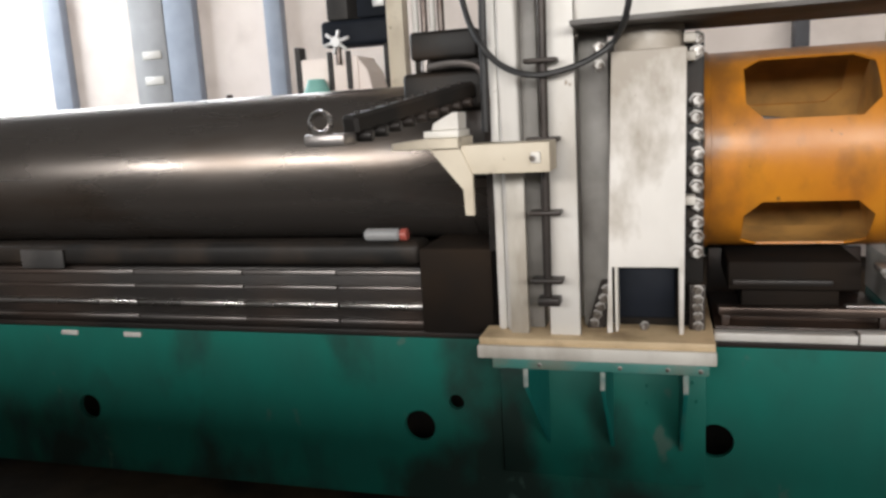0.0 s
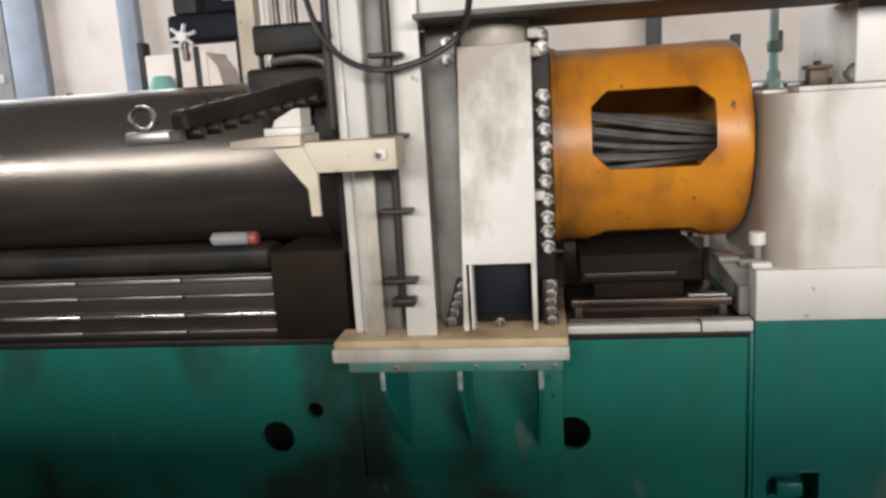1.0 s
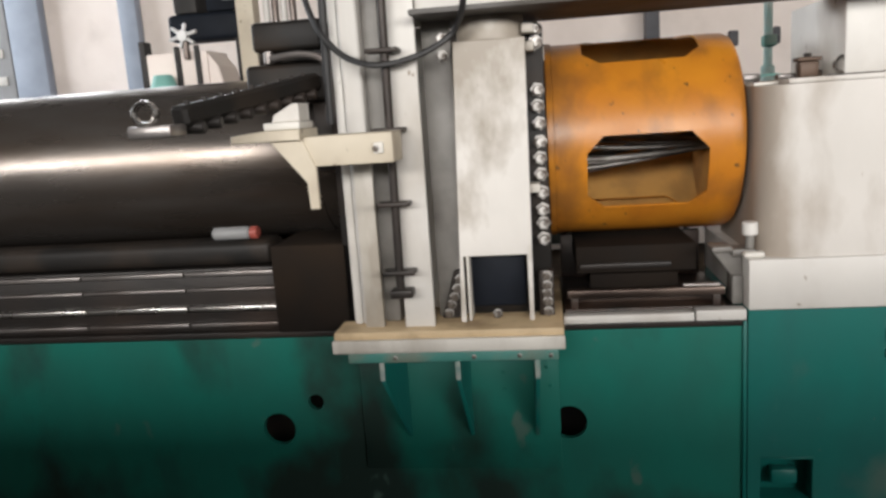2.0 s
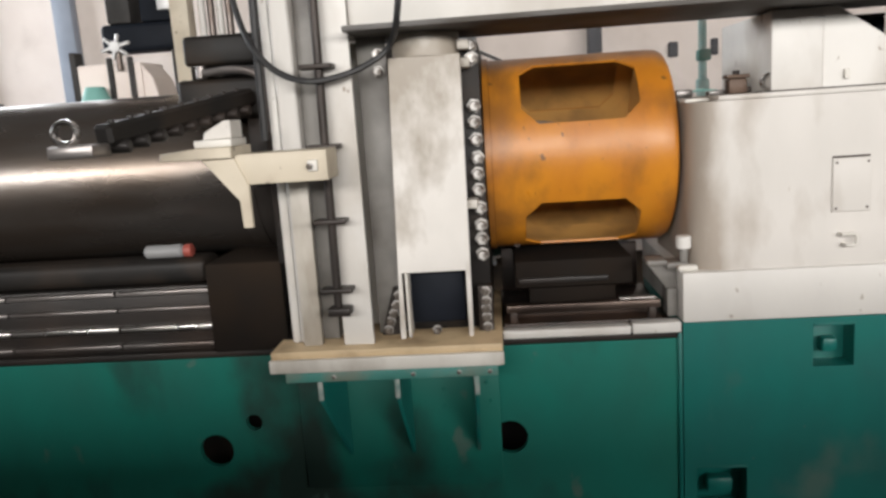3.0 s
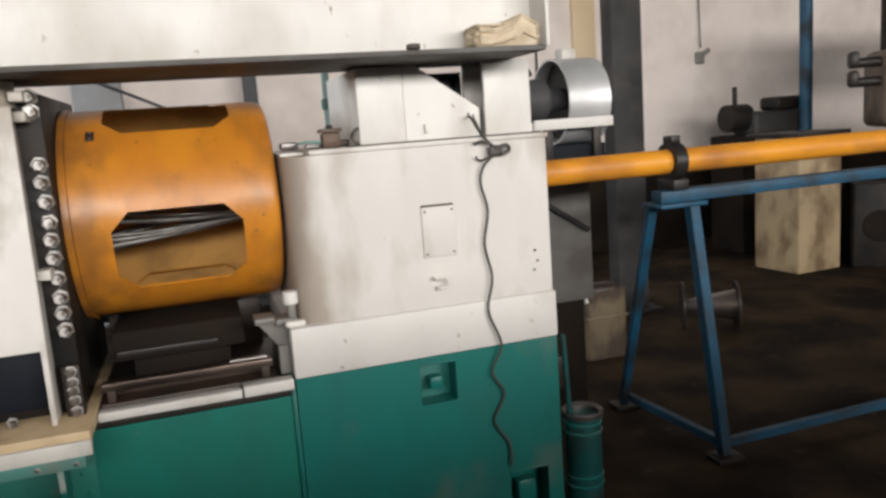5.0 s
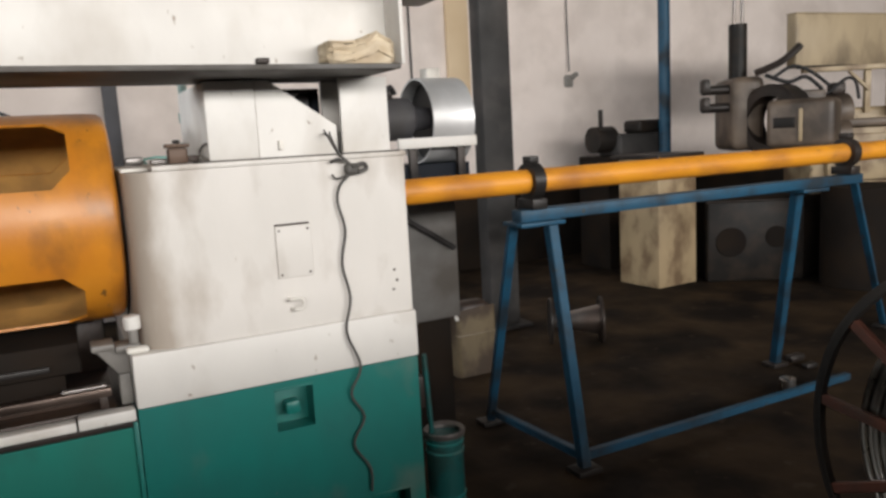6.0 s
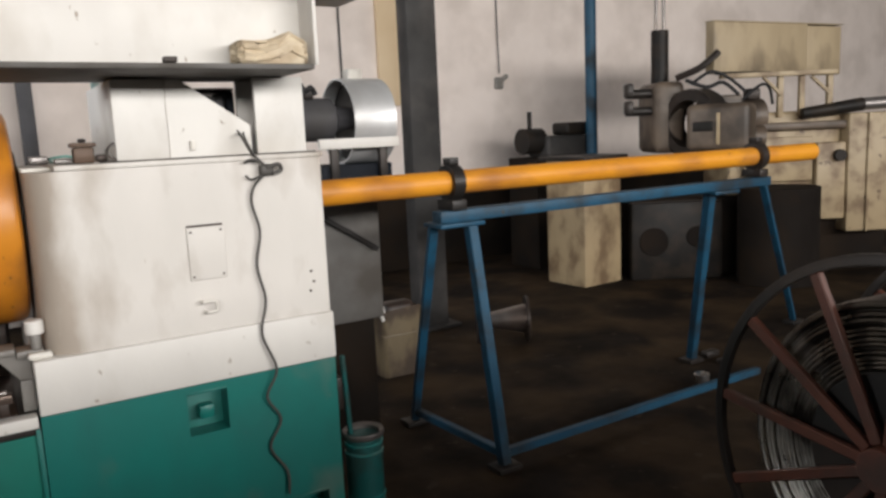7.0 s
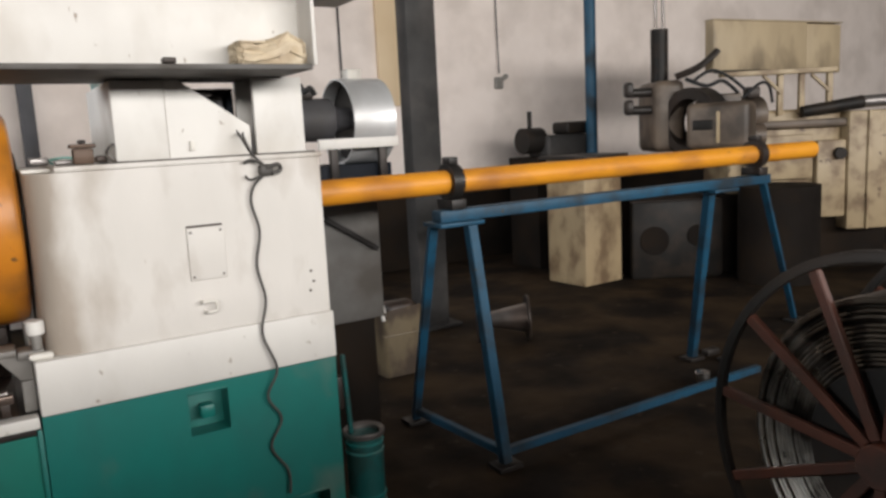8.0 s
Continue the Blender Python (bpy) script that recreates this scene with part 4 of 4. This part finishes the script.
part("bracket", box(-1.75, -1.71, 1.02, 1.1, 1.276, 1.49, 0.004), COLUMN, unit)

single("dark_fitting", cyl((-2.62, 1.2, 1.2755), (-2.62, 1.2, 1.33), 0.028, 14, r1=0.015), DARK, "small dark fitting standing on the table", "fitting")
single("cream_post", box(-1.67, -1.60, 0.86, 0.93, 1.276, 2.6, 0.004), CREAM, "cream painted square post behind the tube", "post")
pole = thing("pipe_bundle", "bright vertical pipes behind the machine", "pipes")
for k in range(4):
    part("pipe", cyl((-1.56 + 0.035 * k, 0.9, 1.276), (-1.56 + 0.035 * k, 0.9, 2.6), 0.014, 14), WORN if k % 2 else WHITE, pole)

# ---- pulley behind the gearbox ----
pul = thing("pulley_guard", "round silver sheet-metal pulley guard above a grey panel", "pulley guard")
part("hoop", lathe((1.155, 0.74, 1.260), (1, 0, 0), [(0, 0.164), (0.175, 0.164), (0.175, 0.157), (0, 0.157)], 48, close=True), GALV, pul)
part("wheel", lathe((1.21, 0.74, 1.260), (1, 0, 0), [(0, 0.0), (0, 0.156), (0.11, 0.156), (0.11, 0)], 40), DARK, pul, "dark pulley wheel")
part("motor", lathe((0.96, 0.74, 1.27), (1, 0, 0), [(0, 0), (0, 0.070), (0.02, 0.082), (0.16, 0.082), (0.18, 0.05), (0.249, 0.04), (0.249, 0)], 28), BRACE, pul, "dark electric motor")
part("terminal_box", box(0.98, 1.05, 0.70, 0.76, 1.345, 1.39, 0.006), DARK, pul)
part("motor_lead", rod_path([(1.0, 0.70, 1.38), (0.985, 0.66, 1.395), (0.99, 0.635, 1.37), (1.01, 0.63, 1.385), (1.03, 0.64, 1.36)], 0.009, 8), RUBBER, pul, "black cable loop on the motor")
part("front_rail", box(1.0, 1.325, 0.560, 0.575, 1.158, 1.196, 0.002), WHITE, pul, "white painted rail")
for x in (1.05, 1.25):
    part("rail_bracket", box(x, x + 0.03, 0.5755, 0.5995, 1.02, 1.18, 0.002), DARK, pul)
part("frame", box(1.02, 1.31, 0.60, 0.84, 0.99, 1.097, 0.004), NAVY, pul, "dark navy box frame")
# Panel and base added to stand for the shaded wall behind the motor.
part("shade_panel", box(0.96, 1.27, 0.66, 0.84, 0.48, 0.989, 0.006), PANEL, pul, "grey panel added for the shaded wall behind")
part("brace", beam((0.99, 0.648, 0.93), (1.25, 0.648, 0.76), 0.03, 0.02), DARK, pul, "dark diagonal brace")
part("base", box(0.99, 1.24, 0.69, 0.83, 0.0, 0.4795, 0.006), SOOTY, pul, "dark base added under the panel")
part("lug", box(1.20, 1.26, 0.71, 0.77, 1.421, 1.46, 0.004), GRIMY, pul)

# ---- guide pipe on its blue trestle ----
PY = 0.2
pipe = thing("guide_pipe", "long yellow guide pipe lying on a blue trestle", "pipe")
part("pipe", lathe((0.80, PY, 1.030), (1, 0, 0), [(0, 0.03), (0, 0.041), (2.60, 0.041), (2.60, 0.03)], 32, close=True), YELLOW, pipe)
for x in (1.325, 2.97):
    c = part("clamp", lathe((x - 0.022, PY, 1.030), (1, 0, 0), [(0, 0.0415), (0, 0.062), (0.044, 0.062), (0.044, 0.0415)], 28, close=True), DARK, pipe, "black clamp ring")
    part("bolt_lug", box(x - 0.018, x + 0.018, PY - 0.025, PY + 0.025, 1.0895, 1.115, 0.004), DARK, c)
    part("saddle", box(x - 0.03, x + 0.03, PY - 0.05, PY + 0.05, 0.936, 0.972, 0.004), DARK, c)

tres = thing("trestle", "blue painted steel trestle with splayed legs", "trestle")
part("top_rail", box(1.26, 3.05, PY - 0.03, PY + 0.03, 0.895, 0.935, 0.003), BLUE, tres)
part("head_plate", box(1.24, 1.42, PY - 0.06, PY + 0.06, 0.880, 0.8945, 0.003), BLUE, tres)
part("head_plate", box(2.64, 2.80, PY - 0.05, PY + 0.05, 0.880, 0.8945, 0.003), BLUE, tres)
for head, foot, w in (((1.383, 0.18, 0.885), (1.425, 0.08, 0.02), 0.038), ((1.27, 0.24, 0.885), (1.385, 0.66, 0.02), 0.032), ((2.70, 0.23, 0.885), (2.905, 0.50, 0.02), 0.040), ((3.03, 0.2, 0.90), (3.93, 0.62, 0.02), 0.03)):
    part("leg", beam(head, foot, w, w), BLUE, tres)
    part("foot", box(foot[0] - 0.05, foot[0] + 0.05, foot[1] - 0.04, foot[1] + 0.04, 0, 0.02, 0.003), DARK, tres)
part("cross_rail", beam((1.423, 0.10, 0.06), (1.383, 0.64, 0.06), 0.03, 0.03), BLUE, tres)
part("long_rail", beam((1.44, 0.085, 0.06), (2.88, 0.10, 0.06), 0.03, 0.03), BLUE, tres)

# ---- floor things ----
buck = thing("jerrycan", "stained yellowish plastic can with its top cut open", "canister", (1.668, 1.32, 0))
bm = bm_box(bmesh.new(), -0.112, 0.112, -0.075, 0.075, 0, 0.34, 0.025, 3, lambda e: abs(e.verts[0].co.z - e.verts[1].co.z) > 0.1)
for f in [f for f in bm.faces if f.normal.z > 0.9]:
    ins = bmesh.ops.inset_region(bm, faces=[f], thickness=0.005)
    bmesh.ops.translate(bm, verts=f.verts[:], vec=(0, 0, -0.09))
for v in bm.verts:
    if v.co.z > 0.3:
        v.co.z += 0.014 * math.sin(v.co.x * 45 + v.co.y * 30)
part("body", bm, BUCKET, buck)
part("rag", box(-0.085, 0.09, -0.055, 0.055, 0.252, 0.372, 0.035, 3), RUSTY, buck, "brown rag stuffed in the can")
part("handle", rod_path([(-0.100, -0.06, 0.335), (-0.118, -0.075, 0.375), (-0.125, -0.08, 0.34), (-0.115, -0.08, 0.30)], 0.009, 8, smooth=4), WHITE, buck, "torn white handle")
part("band", box(-0.115, 0.115, -0.078, 0.078, 0.205, 0.217, 0.02, 2), BUCKET, buck)

can = thing("oil_can", "glossy teal oil can with rolled hoops beside the pedestal", "can", (0.846, 0.005, 0.012))
part("body", lathe((0, 0, -0.012), (0, 0, 1), [(0, 0), (0, 0.056), (0.297, 0.056), (0.304, 0.050), (0.304, 0.0)], 32), CAN, can)
for z in (0.070, 0.100, 0.240, 0.268):
    part("hoop", lathe((0, 0, z), (0, 0, 1), [(0, 0.0562), (0.003, 0.060), (0.009, 0.060), (0.012, 0.0562)], 32, close=True), GLOSSY, can, "rolled glossy hoop")
part("rim", lathe((0, 0, 0.293), (0, 0, 1), [(0, 0.050), (0, 0.061), (0.014, 0.064), (0.018, 0.061), (0.010, 0.050)], 32, close=True), WORN, can, "worn steel rim")
part("spout", cyl((-0.036, 0.01, 0.300), (-0.048, 0.01, 0.55), 0.008, 12), CAN, can)

reel = thing("small_reel", "small steel reel lying on the floor", "reel", (2.40, 1.42, 0.13))
part("barrel", cyl((-0.12, 0.07, 0), (0.12, -0.07, 0), 0.030, 28, r1=0.085), WORN, reel, "bright wound barrel")
for s in (-1, 1):
    d = Vector((0.864, -0.504, 0))
    part("flange", cyl(d * (0.14 * s - 0.008), d * (0.14 * s + 0.008), 0.13, 32), DARK, reel)

pier = thing("machine_pier", "cream painted square steel pier on the floor", "pier")
m = Matrix.Translation((3.90, 2.38, 0)) @ pose(0, 0, 0, 0, 0, 4)
bm = box(-0.2, 0.2, -0.2, 0.2, 0, 0.95, 0.012, 2)
bm.transform(m)
part("body", bm, PIER, pier)
bm = box(-0.24, 0.24, -0.24, 0.24, 0.951, 0.98, 0.004)
bm.transform(m)
part("cap", bm, DARK, pier)

single("steel_cup", cyl((2.62, 0.2, 0.0), (2.62, 0.2, 0.075), 0.035, 20), STEEL, "small bright steel cup on the floor", "cup")
for k, (x, y, s) in enumerate(((2.99, 0.47, 0.05), (2.96, 0.36, 0.04))):
    bm = box(x, x + s * 2, y, y + s, 0, s * 0.7, 0.012, 2)
    single("scrap_block", bm, DARK, "dark oily scrap piece on the floor", "scrap", group="scrap on the floor")

# ---- big cable spool ----


def spool():
    ob = thing("cable_spool", "large wire spool with red-brown spokes and a dark rim", "spool")
    ob.matrix_basis = Matrix.Translation((1.50, -1.197, 0.458)) @ pose(0, 0, 0, 0, 0, -94)
    R = 0.448
    for y in (0.0, 0.5):
        f = part("rim", lathe((0, y - 0.02, 0), (0, 1, 0), [(0.010, R - 0.014), (0.010, R), (0.015, R + 0.01), (0.025, R + 0.01), (0.030, R), (0.030, R - 0.014)], 72, close=True), DARK, ob, "dark steel rim")
        for k in range(12):
            a = radians(114.5 + k * 30)
            c, s = math.cos(a), math.sin(a)
            part("spoke", beam((0.05 * c, y, 0.05 * s), ((R - 0.015) * c, y, (R - 0.015) * s), 0.020, 0.026), RED, f)
        part("hub", cyl((0, y - 0.035, 0), (0, y + 0.035, 0), 0.048, 28), RED, f, "red-brown hub")
    part("barrel", cyl((0, 0.025, 0), (0, 0.475, 0), 0.20, 40), DARK, ob)
    bm = bmesh.new()
    rnd = random.Random(11)
    rings = [(0.036 + k * 0.0145, 0.348 + 0.003 * rnd.random()) for k in range(30)]
    rings += [(0.031 + 0.012 * rnd.random(), 0.205 + 0.0105 * k + 0.003 * rnd.random()) for k in range(14)] + [(0.463 - 0.008 * rnd.random(), 0.205 + 0.018 * k) for k in range(8)]
    for y, r in rings:
        lathe((0, y - 0.007, 0), (0, 1, 0), [(0.007 * (1 + math.sin(b)), r + 0.007 * math.cos(b)) for b in [j * math.pi / 4 for j in range(8)]], 56, bm, close=True)
    tagged(part("wire_winding", bm, WIRE, ob, "wound steel wire, highlight painted at lower left"), kind="stuff")
    return ob


spool()

# ---- old machine in the background ----


def old_machine():
    ob = thing("old_machine", "old oily cream machine with a flat overhead tank", "machine")
    ob.matrix_basis = Matrix.Translation((-0.06, -2.004, 0)) @ pose(0, 0, 0, 0, 0, -VIEW) @ Matrix.Translation((0, 5.7, 0))
    turn = Matrix.Translation((2.07, 0, 0)) @ pose(0, 0, 0, 0, 0, 25.5)
    # The black strip along the tank's lower edge paints its shadow line.
    for name, bm, m, lab in (("tank", box(0, 0.99, 0, 0.09, 1.540, 1.915, 0.006), TANK, "flat cream tank"), ("tank_end", box(0.992, 1.40, 0.012, 0.09, 1.525, 1.905, 0.006), TANK, ""), ("tank_shadow_strip", box(0.0, 0.56, -0.030, -0.001, 1.530, 1.552, 0.004), BLACK, "black strip painting the shadow under the tank"), ("tank_rim", box(-0.004, 1.404, -0.004, 0.094, 1.916, 1.925, 0.003), TANK, "")):
        bm.transform(turn)
        part(name, bm, m, ob, lab)
    bm = bmesh.new()
    for x in (2.56, 2.72, 2.93):
        bm_box(bm, x, x + 0.04, 0.02, 0.06, 1.20, 1.50, 0.003)
    beam((2.58, 0.01, 1.36), (2.44, 0.01, 1.50), 0.025, 0.025, bm)
    beam((2.94, 0.01, 1.36), (2.80, 0.01, 1.49), 0.025, 0.025, bm)
    bm_box(bm, 2.12, 2.98, -0.02, 0.05, 1.50, 1.535, 0.003)
    part("tank_stand", bm, MACHINE, ob)
    part("cylinder", cyl((1.725, 0.2, 1.50), (1.725, 0.2, 1.89), 0.065, 24), BLACK, ob, "black vertical cylinder")
    for dx in (-0.03, 0.03):
        part("cylinder_rod", cyl((1.725 + dx, 0.2, 1.89), (1.725 + dx * 0.6, 0.2, 3.2), 0.012, 12), WORN, ob)
    part("head", box(1.63, 1.86, 0.0, 0.5, 0.97, 1.50, 0.05, 3), OILY, ob)
    part("gear_case", lathe((2.28, 0.12, 1.19), (-1, -0.32, 0), [(0, 0), (0, 0.15), (0.10, 0.19), (0.26, 0.19), (0.30, 0.16), (0.30, 0)], 36), OILY, ob, "round oily brown gear case")
    c = Vector((1.90, -0.10, 1.18))
    part("flywheel", lathe(c, (-0.85, -0.53, 0), [(-0.09, 0.172), (-0.09, 0.235), (-0.075, 0.252), (0.075, 0.252), (0.09, 0.235), (0.09, 0.172)], 48, close=True), DARK, ob, "dark ring wheel")
    turn = Matrix.Translation(c) @ pose(0, 0, 0, 0, 0, -30)
    for name, bm, m, lab in (("gear_cover", box(-0.03, 0.40, -0.20, 0.16, -0.19, 0.135, 0.045, 4), OILY, "oily brown gear cover"), ("cover_slot", box(0.02, 0.16, -0.212, -0.198, -0.055, 0.015, 0.018, 2), BLACK, ""), ("cover_rib", box(0.18, 0.205, -0.214, -0.199, -0.15, 0.07, 0.006), MACHINE, "")):
        bm.transform(turn)
        part(name, bm, m, ob, lab)
    part("arm", rod_path([(1.80, 0.05, 1.52), (1.95, 0.0, 1.58), (2.06, 0.0, 1.66), (2.10, 0.0, 1.70)], 0.025, 8), DARK, ob)
    part("hose", rod_path([(1.90, -0.05, 1.48), (2.02, -0.08, 1.55), (2.15, -0.08, 1.50), (2.28, -0.06, 1.40)], 0.012, 8), RUBBER, ob)
    for z in (1.42, 1.29):
        part("valve", cyl((1.44, 0.1, z), (1.64, 0.1, z), 0.035, 14), DARK, ob)
        part("valve_knob", box(1.43, 1.49, 0.05, 0.15, z - 0.03, z + 0.08, 0.02, 2), DARK, ob)
    part("ram_body", box(2.20, 3.06, 0.05, 0.6, 0.62, 1.24, 0.03, 3), MACHINE, ob)
    part("ram_cover", cyl((2.02, 0.06, 1.20), (2.46, 0.10, 1.22), 0.13, 24), OILY, ob)
    part("ram_ledge", box(2.22, 3.10, -0.02, 0.049, 1.10, 1.16, 0.02, 2), OILY, ob)
    part("tail_block", box(3.062, 3.42, -0.05, 0.6, 0.32, 1.21, 0.02, 2), MACHINE, ob)
    part("tail_rib", box(3.20, 3.22, -0.07, -0.0505, 0.32, 1.21, 0.004), MACHINE, ob)
    part("leg_block", box(2.84, 3.06, -0.03, 0.049, 0.42, 1.0, 0.015, 2), MACHINE, ob)
    part("nozzle", cyl((2.72, -0.02, 1.22), (3.15, -0.06, 1.27), 0.04, 16, r1=0.05), BLACK, ob)
    part("nozzle_tip", cyl((3.15, -0.06, 1.27), (3.45, -0.08, 1.28), 0.045, 16), WORN, ob)
    part("base", box(1.45, 3.45, 0.10, 0.7, 0.0, 0.615, 0.02), SOOTY, ob, "dark oily machine base")
    part("front_foot", box(1.45, 2.15, 0.0, 0.095, 0.0, 0.60, 0.02), BLACK, ob)
    part("pedal", cyl((1.62, -0.012, 0.30), (1.62, -0.001, 0.30), 0.11, 24), SOOTY, ob)
    part("pedal", cyl((1.95, -0.012, 0.33), (1.95, -0.001, 0.33), 0.08, 24), SOOTY, ob)
    part("valve_block", box(2.08, 2.26, -0.06, 0.049, 1.25, 1.38, 0.015, 2), OILY, ob)
    part("valve_block", box(2.30, 2.40, -0.05, 0.049, 1.335, 1.42, 0.015, 2), DARK, ob)
    part("hose", rod_path([(1.84, -0.05, 1.50), (1.98, -0.1, 1.44), (2.10, -0.1, 1.47), (2.22, -0.08, 1.38)], 0.014, 8), RUBBER, ob)
    part("hose", rod_path([(2.26, -0.06, 1.34), (2.38, -0.08, 1.44), (2.46, -0.05, 1.42), (2.50, -0.02, 1.30)], 0.011, 8), RUBBER, ob)
    part("spindle_boss", cyl((2.28, -0.04, 1.06), (2.42, -0.06, 1.06), 0.09, 20), OILY, ob)
    part("bolt_knob", cyl((3.0, -0.07, 0.90), (3.0, -0.031, 0.90), 0.045, 16), BLACK, ob)
    part("slide_plate", box(2.30, 2.82, -0.01, 0.049, 0.72, 1.05, 0.01, 2), MACHINE, ob)
    part("drum_tank", cyl((2.47, -0.22, 0), (2.47, -0.22, 0.70), 0.28, 32), SOOTY, ob, "black round tank")
    return ob


VIEW = 31.3
old_machine()

comp = thing("small_compressor", "dark small machine against the far wall", "compressor")
part("motor", cyl((3.95, 3.2, 1.09), (4.15, 3.2, 1.09), 0.11, 24), BLACK, comp)
part("body", box(4.12, 4.62, 3.05, 3.35, 0.95, 1.13, 0.03, 3), COLUMN, comp)
part("top", box(4.36, 4.66, 3.08, 3.3, 1.131, 1.24, 0.03, 3), BLACK, comp)
part("stem", cyl((4.04, 3.2, 1.20), (4.04, 3.2, 1.34), 0.02, 10), BLACK, comp)
part("stand", box(3.95, 4.65, 3.0, 3.4, 0.0, 0.949, 0.01), SOOTY, comp)

sock = thing("wall_socket", "worn switch box on the wall with a hanging wire", "socket")
part("switch_box", box(4.18, 4.27, 3.86, 3.899, 1.58, 1.69, 0.03, 3), CHANNEL, sock)
part("plug", cyl((4.235, 3.85, 1.66), (4.30, 3.85, 1.70), 0.022, 12), CHANNEL, sock)
part("wire", rod_path([(4.22, 3.86, 1.72), (4.22, 3.88, 2.4), (4.21, 3.88, 4.5)], 0.006, 6), RUBBER, sock)
single("wall_wire", rod_path([(2.62, 3.88, 1.2), (2.62, 3.88, 2.6), (2.62, 3.88, 4.6)], 0.008, 6), RUBBER, "dark wire running down the wall", "wire")


# ---- movement ----
def motions():
    rows, tube = [], []
    for k in range(17):
        t = 0.5 * k
        a = -(11.5 + 60.0 * (t - 1.0))
        rows.append((t, pose(0, AY, AZ, a)))
        tube.append((t, pose(0, AY, AZ, a)))
    walk(DRUM, rows)
    walk(TUBE_OB, tube)


motions()
